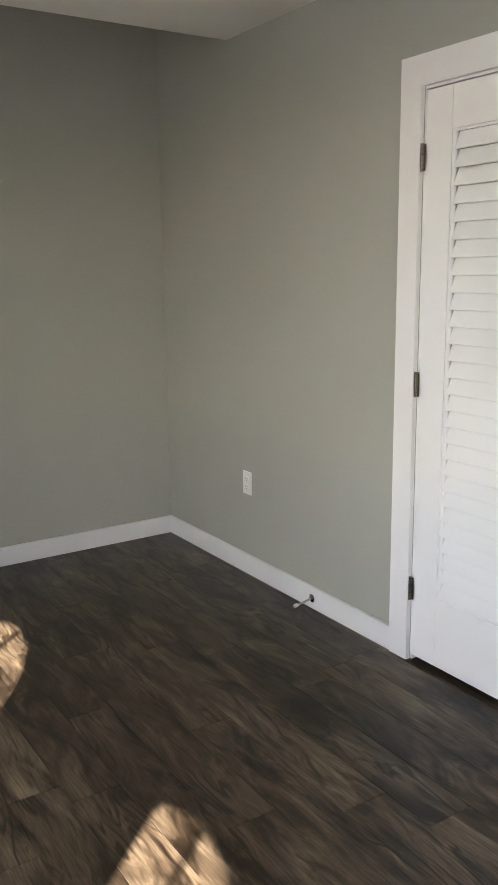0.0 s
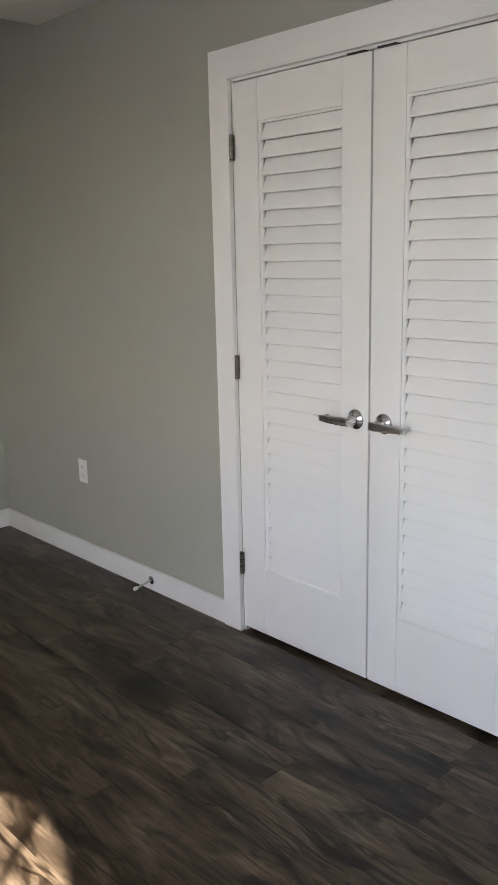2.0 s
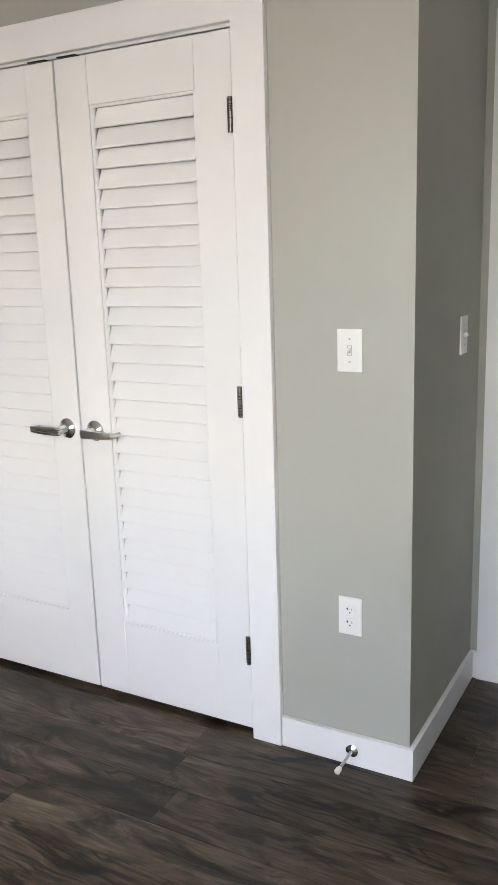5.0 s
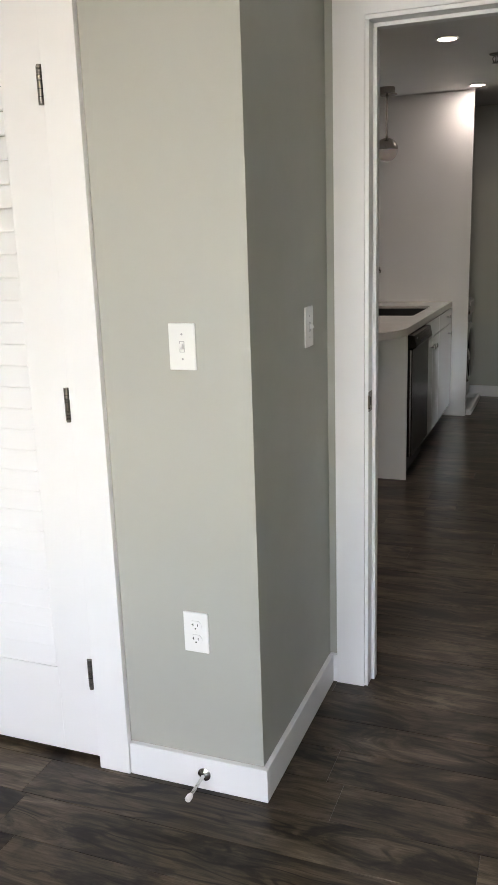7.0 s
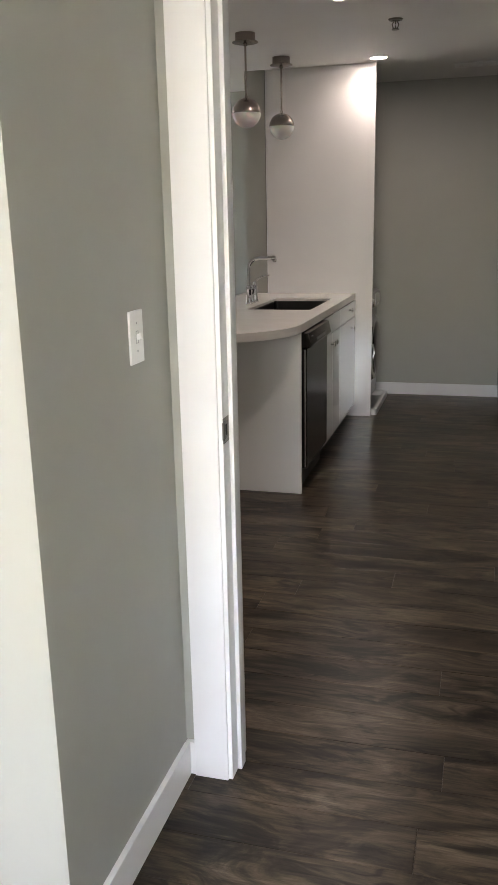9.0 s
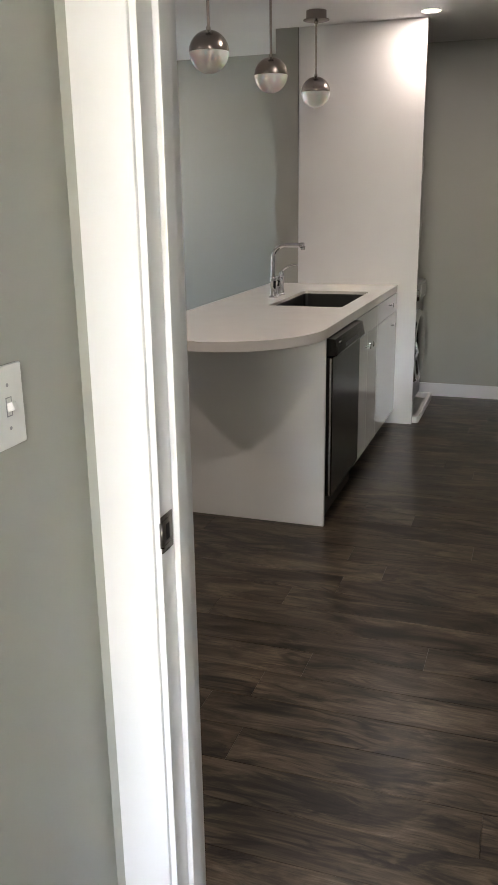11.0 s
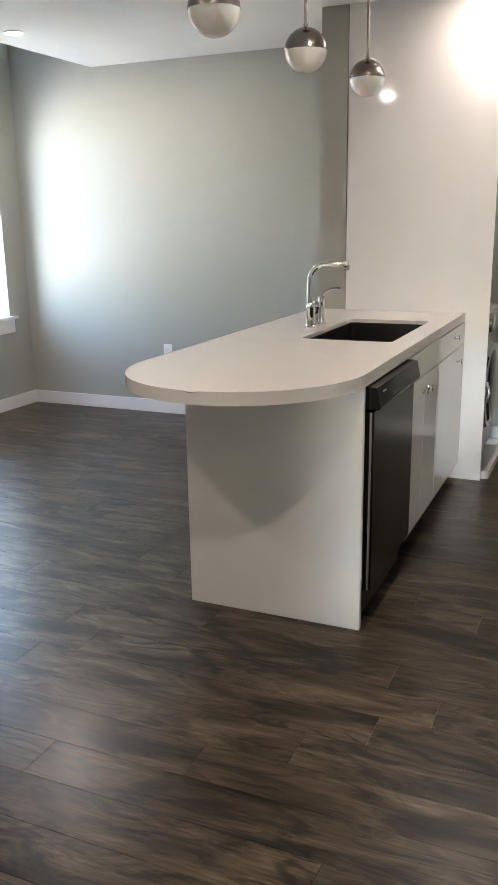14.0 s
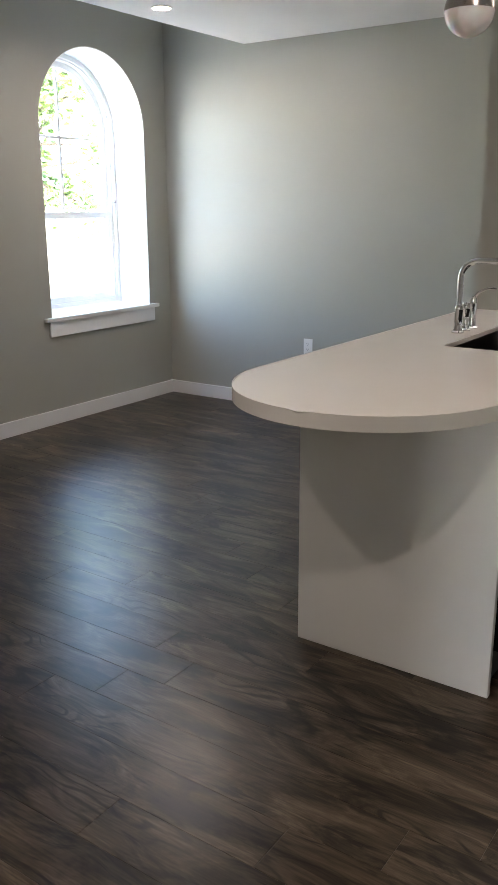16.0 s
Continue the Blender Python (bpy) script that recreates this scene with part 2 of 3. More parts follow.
def moved(bm, m):
    bmesh.ops.transform(bm, matrix=m, verts=bm.verts)
    return bm


def prism(loops, d0, d1, axis="z", bm=None, bevel=0.0):
    """A solid from a flat outline with holes, drawn in the other two axes and thick along axis."""
    from mathutils.geometry import tessellate_polygon
    put = {"z": lambda u, v, d: (u, v, d), "y": lambda u, v, d: (u, d, v), "x": lambda u, v, d: (d, u, v)}[axis]
    flat = [p for loop in loops for p in loop]
    tris = tessellate_polygon([[Vector((u, v, 0)) for u, v in loop] for loop in loops])
    own = bmesh.new()
    a = [own.verts.new(put(u, v, d0)) for u, v in flat]
    b = [own.verts.new(put(u, v, d1)) for u, v in flat]
    for i, j, k in tris:
        own.faces.new((a[i], a[j], a[k]))
        own.faces.new((b[k], b[j], b[i]))
    s = 0
    for loop in loops:
        n = len(loop)
        for i in range(n):
            p, q = s + i, s + (i + 1) % n
            own.faces.new((a[p], a[q], b[q], b[p]))
        s += n
    bmesh.ops.dissolve_limit(own, angle_limit=0.001, verts=own.verts, edges=own.edges)
    if bevel:
        bmesh.ops.recalc_face_normals(own, faces=own.faces)
        rim = [e for e in own.edges if len(e.link_faces) == 2 and e.calc_face_angle() > 0.7]
        bmesh.ops.bevel(own, geom=rim, offset=bevel, segments=3, profile=0.6, affect="EDGES", clamp_overlap=True)
    own.normal_update()
    n = "xyz".index(axis)
    for f in own.faces:
        f.smooth = abs(f.normal[n]) < 0.999 and f.calc_area() < 0.05
    return joined(bm, own)


def lathe(profile, m=None, seg=32, bm=None):
    """A turned solid round z from (radius, height) pairs."""
    own = bmesh.new()
    rings = []
    for r, z in profile:
        if r < 1e-6:
            rings.append([own.verts.new((0, 0, z))])
        else:
            rings.append([own.verts.new((r * math.cos(2 * math.pi * k / seg), r * math.sin(2 * math.pi * k / seg), z)) for k in range(seg)])
    for a, b in zip(rings, rings[1:]):
        for k in range(seg):
            quad = [a[k % len(a)], a[(k + 1) % len(a)], b[(k + 1) % len(b)], b[k % len(b)]]
            quad = list(dict.fromkeys(quad))
            if len(quad) > 2:
                own.faces.new(quad)
    for ring, flip in ((rings[0], True), (rings[-1], False)):
        if len(ring) > 1:
            own.faces.new(ring[::-1] if flip else ring)
    for f in own.faces:
        f.smooth = len(f.verts) < 5
    if m is not None:
        moved(own, m)
    return joined(bm, own)


def tube(points, radius, seg=12, bm=None, flat=1.0):
    """A round bar along points; radius may be a list."""
    own = bmesh.new()
    pts = [Vector(p) for p in points]
    rad = radius if isinstance(radius, (list, tuple)) else [radius] * len(pts)
    rings, side = [], None
    for i, p in enumerate(pts):
        d = (pts[min(i + 1, len(pts) - 1)] - pts[max(i - 1, 0)]).normalized()
        if side is None:
            side = d.orthogonal().normalized()
        side = (side - d * side.dot(d)).normalized()
        up = d.cross(side)
        rings.append([own.verts.new(p + (side * math.cos(2 * math.pi * k / seg) + up * flat * math.sin(2 * math.pi * k / seg)) * rad[i]) for k in range(seg)])
    for a, b in zip(rings, rings[1:]):
        for k in range(seg):
            own.faces.new((a[k], a[(k + 1) % seg], b[(k + 1) % seg], b[k]))
    for f in own.faces:
        f.smooth = True
    own.faces.new(rings[0][::-1])
    own.faces.new(rings[-1])
    return joined(bm, own)


def rect(u0, u1, v0, v1):
    return [(u0, v0), (u1, v0), (u1, v1), (u0, v1)]


def arch(u0, u1, v0, spring, n=28, inset=0.0):
    """An upright opening with a round head, inset on all sides."""
    c, r = (u0 + u1) / 2, (u1 - u0) / 2 - inset
    pts = [(u0 + inset, v0 + inset), (u1 - inset, v0 + inset)]
    return pts + [(c + r * math.cos(math.pi * k / n), spring + r * math.sin(math.pi * k / n)) for k in range(n + 1)]


# ---- structure ----
def structure(name, bm, material, label, category):
    return tagged(new(name, finish(name, bm, material)), label, category, kind="structure")


TOP = 2.95
WIN_W, WIN_SILL, WIN_SPRING = 0.99, 0.724, 1.953
LIVING_WIN = 5.174
C0, C1, CH = 0.095, 1.341, 2.068         # closet opening
D0, D1, DH = 1.950, 2.850, 2.072         # rough opening of the door to the kitchen

structure("wall_west_living", prism([rect(0.72, NORTH + 0.2, -0.1, TOP), arch(LIVING_WIN - WIN_W / 2, LIVING_WIN + WIN_W / 2, WIN_SILL - 0.01, WIN_SPRING)], WEST_L - 0.36, WEST_L, "x"), M_WALL,
          "sage grey painted outer wall with an arched window", "wall")
structure("wall_west_bedroom", box(WEST - 0.45, WEST, SOUTH - 0.3, 0.719, -0.1, TOP), M_WALL, "sage grey painted outer wall of the bedroom", "wall")
structure("wall_south", prism([rect(WEST, EAST + 0.2, -0.1, TOP)] + [arch(x - WIN_W / 2, x + WIN_W / 2, WIN_SILL - 0.01, WIN_SPRING) for x in SOUTH_WINDOWS], SOUTH - 0.36, SOUTH, "y"), M_WALL,
          "sage grey painted outer wall with two arched windows", "wall")
structure("wall_closet", prism([[(WEST, -0.05), (C0, -0.05), (C0, CH), (C1, CH), (C1, -0.05), (RET, -0.05), (RET, TOP), (WEST, TOP)]], 0.0, 0.115, "y"), M_WALL,
          "sage grey painted wall round the closet doors", "wall")
structure("wall_return", box(1.715, RET, 0.115, DOORWALL, -0.05, TOP), M_WALL, "short sage grey wall beside the closet", "wall")
structure("wall_doorway", prism([[(WEST_L, -0.05), (D0, -0.05), (D0, DH), (D1, DH), (D1, -0.05), (EAST, -0.05), (EAST, TOP), (WEST_L, TOP)]], DOORWALL, 0.775, "y"), M_WALL,
          "sage grey wall with the doorway to the kitchen", "wall")
structure("wall_east", box(EAST, EAST + 0.2, SOUTH, NORTH, -0.1, TOP), M_WALL, "sage grey painted wall", "wall")
structure("wall_north", box(WEST_L, EAST + 0.2, NORTH, NORTH + 0.2, -0.1, TOP), M_WALL, "sage grey painted wall of living area and kitchen", "wall")
structure("wall_laundry", box(0.826, 0.972, 5.006, NORTH, -0.05, TOP), M_WALL, "narrow sage grey wall end beside the white panel", "wall")
structure("ceiling_bedroom", box(-1.162, EAST + 0.05, SOUTH - 0.05, 0.72, CEIL, 2.9), M_CEIL, "white painted dropped bedroom ceiling", "ceiling")
structure("ceiling_kitchen", box(-1.225, EAST + 0.05, 0.72, NORTH + 0.05, CEIL_K, 2.9), M_CEIL, "white painted dropped kitchen ceiling", "ceiling")
structure("ceiling_pocket", box(WEST_L - 0.2, -1.16, SOUTH - 0.1, NORTH + 0.1, 2.86, 3.0), M_CEIL, "white painted raised ceiling along the outer wall", "ceiling")
# added out of view to keep outside light from leaking in overhead
structure("roof", box(WEST_L - 0.36, EAST + 0.2, SOUTH - 0.36, NORTH + 0.2, 3.004, 3.2), M_GROUND, "unseen grey slab added above the ceilings to block light", "roof")


# windows: deep white reveal, sill, apron, double-hung sash with an arched head
def build_window(name, m, label):
    """The window looks along -y of its own frame; the room is at y < 0 and the wall face is y = 0."""
    h = WIN_W / 2
    win = thing(name, label, "window", m, kind="structure")
    lining = prism([arch(-h, h, WIN_SILL - 0.008, WIN_SPRING), arch(-h, h, WIN_SILL - 0.008, WIN_SPRING, inset=0.006)], 0.004, 0.358, "y")
    part("window_reveal", lining, M_REVEAL, win, "bright white plaster reveal")
    sill = prism([[(-h - 0.07, -0.032), (h + 0.07, -0.032), (h + 0.07, -0.001), (h - 0.007, -0.001), (h - 0.007, 0.30), (-h + 0.007, 0.30), (-h + 0.007, -0.001), (-h - 0.07, -0.001)]], WIN_SILL - 0.026, WIN_SILL, "z", bevel=0.004)
    part("window_sill", sill, M_TRIM, win)
    part("apron", box(-h - 0.03, h + 0.03, -0.018, -0.001, WIN_SILL - 0.127, WIN_SILL - 0.028, 0.003), M_TRIM, win)
    y = 0.305
    i = 0.008
    part("window_frame", prism([arch(-h, h, WIN_SILL, WIN_SPRING, inset=i), arch(-h, h, WIN_SILL, WIN_SPRING, inset=i + 0.03)], y - 0.012, y + 0.05, "y"), M_VINYL, win)
    part("blind_stop", prism([arch(-h, h, WIN_SILL, WIN_SPRING, inset=i + 0.03), arch(-h, h, WIN_SILL, WIN_SPRING, inset=i + 0.042)], y + 0.002, y + 0.05, "y"), M_VINYL, win)
    k, w = i + 0.044, 0.042
    low = part("lower_sash", prism([rect(-h + k, h - k, WIN_SILL + 0.035, 1.40), rect(-h + k + w, h - k - w, WIN_SILL + 0.085, 1.352)], y + 0.006, y + 0.034, "y", bevel=0.003), M_VINYL, win)
    head = arch(-h, h, 1.36, WIN_SPRING, inset=k)
    hole = [(-h + k + w, 1.40)] + [(h - k - w, 1.40)] + arch(-h, h, 1.4, WIN_SPRING, inset=k + w)[2:]
    head[0], head[1] = (-h + k, 1.362), (h - k, 1.362)
    up = part("upper_sash", prism([head, hole], y + 0.036, y + 0.06, "y"), M_VINYL, win)
    part("muntin", box(-0.011, 0.011, y + 0.040, y + 0.054, 1.402, WIN_SPRING + h - k - w, 0.002), M_VINYL, up)
    part("muntin", box(-h + k + w, h - k - w, y + 0.0405, y + 0.0535, 1.892, 1.912, 0.002), M_VINYL, up)
    g1 = part("pane", box(-h + k + w - 0.005, h - k - w + 0.005, y + 0.018, y + 0.022, WIN_SILL + 0.08, 1.356), M_GLASS, low)
    g2 = part("pane", prism([[(u * 1.01, v) for u, v in hole]], y + 0.056, y + 0.059, "y"), M_GLASS, up)
    g1.visible_shadow = g2.visible_shadow = False
    part("sash_lock", box(0.12, 0.17, y - 0.004, y + 0.02, 1.401, 1.416, 0.004), M_VINYL, low)
    catch = lathe([(0, 0), (0.011, 0), (0.012, 0.006), (0.008, 0.016), (0, 0.017)], pose(h - 0.04, y - 0.013, 1.47, 90), 14)
    part("tilt_latch", catch, M_GREYPLASTIC, win)
    return win


build_window("window_1", pose(WEST_L, LIVING_WIN, 0, 0, 0, 90), "white arched double-hung window in a deep reveal")
for i, wx in enumerate(SOUTH_WINDOWS):
    build_window("window_%d" % (i + 2), pose(wx, SOUTH, 0, 0, 0, 180), "white arched double-hung window in the bedroom")



# baseboards, 95 mm high with an eased top edge
def baseboard(x0, x1, y0, y1):
    return structure("baseboard", box(x0, x1, y0, y1, 0.0, 0.098, 0.002), M_TRIM, "white painted flat baseboard along the wall", "baseboard")


B = 0.015
baseboard(WEST + B, -0.002, -B, 0.0)
baseboard(1.4345, RET + B, -B, 0.0)
baseboard(RET, RET + B, 0.0005, DOORWALL - B)
baseboard(RET + 0.0015, 1.8605, DOORWALL - B, DOORWALL)
baseboard(WEST, WEST + B, SOUTH + B, 0.0)
baseboard(WEST, EAST, SOUTH, SOUTH + B)
baseboard(2.945, EAST, DOORWALL - B, DOORWALL)
baseboard(EAST - B, EAST, SOUTH + B, DOORWALL - B)
baseboard(WEST_L + B, 0.825, NORTH - B, NORTH)
baseboard(0.973, EAST - B, NORTH - B, NORTH)
baseboard(WEST_L, WEST_L + B, 0.775 + B, NORTH)
baseboard(WEST_L, 1.86, 0.775, 0.775 + B)
baseboard(EAST - B, EAST, 0.775, NORTH)


# casings
def casing(name, x0, x1, z1, y, width, out, label):
    """Flat trim round an opening of x0..x1 and height z1; y is the wall face and out the way it stands proud."""
    ya, yb = sorted((y, y + out))
    t = thing(name, label, "door trim", kind="structure")
    w, h = width, z1 + 0.1
    part("casing", prism([[(x0 - w, 0), (x0, 0), (x0, z1), (x1, z1), (x1, 0), (x1 + w, 0), (x1 + w, h), (x0 - w, h)]], ya, yb, "y", bevel=0.002), M_TRIM, t)
    return t


casing("trim_closet", 0.097, 1.336, 2.066, 0, 0.097, -0.020, "white painted flat casing round the closet doors")
casing("trim_doorway", 1.954, 2.846, 2.058, DOORWALL, 0.093, -0.020, "white painted flat casing round the doorway")
casing("trim_doorway_kitchen", 1.954, 2.846, 2.058, 0.775, 0.093, 0.020, "white painted flat casing round the doorway")

jamb = thing("door_frame", "white painted door frame with a steel strike plate", "door frame", kind="structure")
for s, x in ((1, 1.951), (-1, 2.849)):
    a, b = sorted((x, x + s * 0.014))
    part("jamb", box(a, b, DOORWALL - 0.012, 0.787, 0, 2.046, 0.0015), M_TRIM, jamb)
    a, b = sorted((x + s * 0.0145, x + s * 0.026))
    part("door_stop_strip", box(a, b, 0.700, 0.738, 0, 2.034, 0.002), M_TRIM, jamb)
part("head_jamb", box(1.951, 2.849, DOORWALL - 0.012, 0.787, 2.0465, 2.060, 0.0015), M_TRIM, jamb)
part("door_stop_strip", box(1.966, 2.834, 0.700, 0.738, 2.0345, 2.046, 0.002), M_TRIM, jamb)
strike = prism([rect(0.652, 0.694, 0.937, 0.999), rect(0.668, 0.684, 0.954, 0.982)], 1.9652, 1.9672, "x")
strike = part("strike_plate", strike, M_HINGE, jamb, "dull steel strike plate")
lip = tube([(1.9665, 0.653, 0.947), (1.9665, 0.653, 0.989)], 0.0035, 8)
part("strike_lip", lip, M_HINGE, strike)
part("latch_hole", box(1.9654, 1.9660, 0.668, 0.684, 0.954, 0.982), M_DARKGAP, strike)

# closet jamb and dark inside
cj = thing("closet_frame", "white painted frame inside the closet opening", "door frame", kind="structure")
part("jamb", box(C0 + 0.0005, 0.1035, 0.003, 0.115, 0, 2.0575, 0.001), M_TRIM, cj)
part("jamb", box(1.3295, C1 - 0.0005, 0.003, 0.115, 0, 2.0575, 0.001), M_TRIM, cj)
part("head_jamb", box(C0 + 0.0005, C1 - 0.0005, 0.003, 0.115, 2.058, CH - 0.0005, 0.001), M_TRIM, cj)
for x in (0.66, 0.775):
    part("ball_catch", box(x - 0.034, x + 0.034, -0.0095, 0.02, 2.0535, 2.0578, 0.001), M_BLACK, cj, "dark catch plate above the doors")

# ---- louvred closet doors ----
Z_LO, Z_HI, SLATS = 0.287, 1.916, 28


def lever_handle(parent, x, side):
    """A lever set: round rose, neck, flat lever that turns back to the door at its tip."""
    face = -0.001
    handle = part("handle", lathe([(0, 0), (0.033, 0), (0.0335, 0.004), (0.029, 0.009), (0.020, 0.0125), (0.016, 0.018), (0, 0.018)], pose(x, face, 0.938, 90), 36), M_CHROME, parent, "polished chrome lever handle")
    neck = lathe([(0.0135, 0), (0.0125, 0.02), (0.0115, 0.047), (0, 0.047)], pose(x, face - 0.016, 0.938, 90), 20)
    part("neck", neck, M_SATIN, handle)
    yb = face - 0.060
    own = bmesh.new()
    n = 12
    outline = []
    for k in range(n + 1):
        u = k / n
        outline.append((x - side * 0.014 + side * u * 0.122, 0.951 - 0.003 * u, 0.924 + 0.004 * u))
    rows = []
    for u, top, low in outline:
        bulge = 0.006 * math.sin(math.pi * (u - outline[0][0]) / (outline[-1][0] - outline[0][0]))
        rows.append([own.verts.new((u, yb - bulge, top)), own.verts.new((u, yb - bulge - 0.0015, (top + low) / 2)), own.verts.new((u, yb - bulge, low)),
                     own.verts.new((u, yb - bulge + 0.011, low)), own.verts.new((u, yb - bulge + 0.011, top))])
    for a, b in zip(rows, rows[1:]):
        for k in range(5):
            own.faces.new((a[k], a[(k + 1) % 5], b[(k + 1) % 5], b[k]))
    for f in own.faces:
        f.smooth = True
    own.faces.new(rows[0])
    own.faces.new(rows[-1][::-1])
    tip = x + side * 0.105
    box(min(tip, tip + side * 0.007), max(tip, tip + side * 0.007), yb + 0.004, yb + 0.046, 0.932, 0.945, 0.002, 2, own)
    part("lever", own, M_SATIN, handle)


def hinge(parent, x, z):
    h = part("hinge", tube([(x, -0.0155, z - 0.045), (x, -0.0155, z + 0.045)], 0.0065, 12), M_HINGE, parent, "dull steel butt hinge")
    for k in (-0.027, -0.009, 0.009, 0.027):
        part("knuckle_joint", tube([(x, -0.0155, z + k - 0.0007), (x, -0.0155, z + k + 0.0007)], 0.0068, 12), M_BLACK, h)
    for s in (-1, 1):
        a, b = sorted((x + s * 0.002, x + s * 0.012))
        part("leaf", box(a, b, -0.0112, -0.0096, z - 0.044, z + 0.044), M_HINGE, h)


SLAT_MESH = {}


def closet_door(x0, x1, hinge_left):
    door = thing("louvre_door", "white painted louvred closet door with chrome lever, closed", "door", group="closet doors")
    y0, y1 = -0.001, 0.034
    s = 0.117
    p0, p1 = x0 + s, x1 - 0.112 if hinge_left else x1 - s
    if not hinge_left:
        p0 = x0 + 0.120
    zb, zt = 0.022, 2.053
    part("stile", box(x0, p0, y0, y1, zb, zt, 0.0025), M_DOOR, door)
    part("stile", box(p1, x1, y0, y1, zb, zt, 0.0025), M_DOOR, door)
    part("top_rail", box(p0 + 0.0004, p1 - 0.0004, y0 + 0.001, y1, Z_HI, zt, 0.0012), M_DOOR, door)
    part("bottom_rail", box(p0 + 0.0004, p1 - 0.0004, y0 + 0.001, y1, zb, Z_LO, 0.0012), M_DOOR, door)
    bead = prism([rect(p0 + 0.0006, p1 - 0.0006, Z_LO + 0.0006, Z_HI - 0.0006), rect(p0 + 0.0072, p1 - 0.0072, Z_LO + 0.0072, Z_HI - 0.0072)], y0 + 0.0045, y1 - 0.002, "y")
    part("bead", bead, M_DOOR, door)
    key = round(p1 - p0, 3)
    pitch = (Z_HI - Z_LO - 0.014) / SLATS
    if key not in SLAT_MESH:
        w = p1 - p0 - 0.014
        SLAT_MESH[key] = finish("slat", moved(box(-w / 2 + 0.0012, w / 2 - 0.0012, -0.0036, 0.0036, -0.0318, 0.0318, 0.0028, 2), pose(0, 0, 0, -24)), M_DOOR)
    for k in range(SLATS):
        sl = new("slat", SLAT_MESH[key])
        sl.location = ((p0 + p1) / 2, 0.0185, Z_LO + 0.007 + (k + 0.5) * pitch)
        sl.parent = door
    hx = x0 - 0.002 if hinge_left else x1 + 0.002
    for z in (0.293, 1.065, 1.838):
        hinge(door, hx, z)
    lever_handle(door, 0.664 if hinge_left else 0.779, -1 if hinge_left else 1)
    return door


closet_door(0.1078, 0.7151, True)
closet_door(0.7216, 1.3252, False)
# thin dark sheet: the shade in the gap below the doors, put into colour
structure("closet_floor_shadow", box(C0 + 0.01, C1 - 0.01, 0.04, 0.11, 0.0004, 0.004), M_SUB_SHADE, "dark sheet standing for the shade under the closet doors", "floor")


# ---- wall plates ----
def outlet(m, label):
    t = thing("wall_outlet", label, "outlet", m, "wall outlets")
    part("plate", box(-0.035, 0.035, -0.0055, 0, -0.057, 0.057, 0.003, 3), M_PLASTIC, t)
    for z in (-0.0195, 0.0195):
        own = prism([[(0.0172 * math.cos(a) , max(-0.0135, min(0.0135, 0.0172 * math.sin(a))) + z) for a in [2 * math.pi * k / 40 for k in range(40)]]], -0.0075, -0.005, "y")
        f = part("receptacle", own, M_PLASTIC, t)
        part("slot", box(-0.0075, -0.0055, -0.0079, -0.0070, z - 0.001, z + 0.007), M_BLACK, f)
        part("slot", box(-0.0105, -0.0075, -0.0079, -0.0070, z + 0.002, z + 0.004), M_BLACK, f)
        part("slot", box(0.0055, 0.0073, -0.0079, -0.0070, z - 0.001, z + 0.006), M_BLACK, f)
        part("slot", lathe([(0, 0), (0.0024, 0), (0.0024, 0.0009), (0, 0.0009)], pose(0, -0.0070, z - 0.0075, 90), 12), M_BLACK, f)
    part("screw", lathe([(0, 0), (0.003, 0), (0.0025, 0.001), (0, 0.001)], pose(0, -0.005, 0, 90), 12), M_PLASTIC, t)
    return t


def toggle_switch(m, label, film=False):
    t = thing("light_switch", label, "light switch", m)
    part("plate", box(-0.0355, 0.0355, -0.0055, 0, -0.057, 0.057, 0.003, 3), M_FILM if film else M_PLASTIC, t)
    part("toggle_frame", prism([rect(-0.0065, 0.0065, -0.0135, 0.0135), rect(-0.0052, 0.0052, -0.0122, 0.0122)], -0.0062, -0.005, "y"), M_GREYPLASTIC, t)
    part("toggle", moved(box(-0.0045, 0.0045, -0.014, 0, -0.006, 0.006, 0.0015), pose(0, -0.003, -0.002, -22)), M_PLASTIC, t)
    for z in (-0.030, 0.030):
        part("screw", lathe([(0, 0), (0.003, 0), (0.0025, 0.001), (0, 0.001)], pose(0, -0.005, z, 90), 12), M_GREYPLASTIC, t)
    return t


outlet(pose(-1.032, 0, 0.460), "white duplex outlet on the sage wall")
outlet(pose(1.656, 0, 0.466), "white duplex outlet beside the closet casing")
outlet(pose(-0.683, NORTH, 0.472), "white duplex outlet low on the living room wall")
toggle_switch(pose(1.658, 0, 1.220), "white toggle switch under shiny protective film", True)
toggle_switch(pose(RET, 0.462, 1.219, 0, 0, 90), "white toggle switch on the short return wall")


def door_stop(x):
    t = thing("door_stop", "chrome rod door stop with white rubber tip on the baseboard", "door stop", pose(x, -B, 0.048, 0, 0, 0), "door stops")
    part("rose", lathe([(0, 0), (0.019, 0), (0.019, 0.002), (0.012, 0.006), (0.007, 0.009), (0, 0.009)], pose(0, 0, 0, 90), 24), M_CHROME, t)
    part("rod", tube([(0, -0.004, 0), (-0.004, -0.035, -0.008), (-0.009, -0.072, -0.0165)], [0.0052, 0.0048, 0.0045], 12), M_SATIN, t)
    part("tip", tube([(-0.0085, -0.070, -0.016), (-0.0095, -0.076, -0.0175), (-0.011, -0.088, -0.020), (-0.0113, -0.091, -0.0205)], [0.006, 0.0085, 0.0085, 0.006], 14), M_RUBBER, t)


door_stop(-0.50)
door_stop(1.664)

# ---- peninsula ----
CT = 0.925
XL, XR, YT, YS, YE = 0.793, 1.645, 2.642, 3.095, 5.0
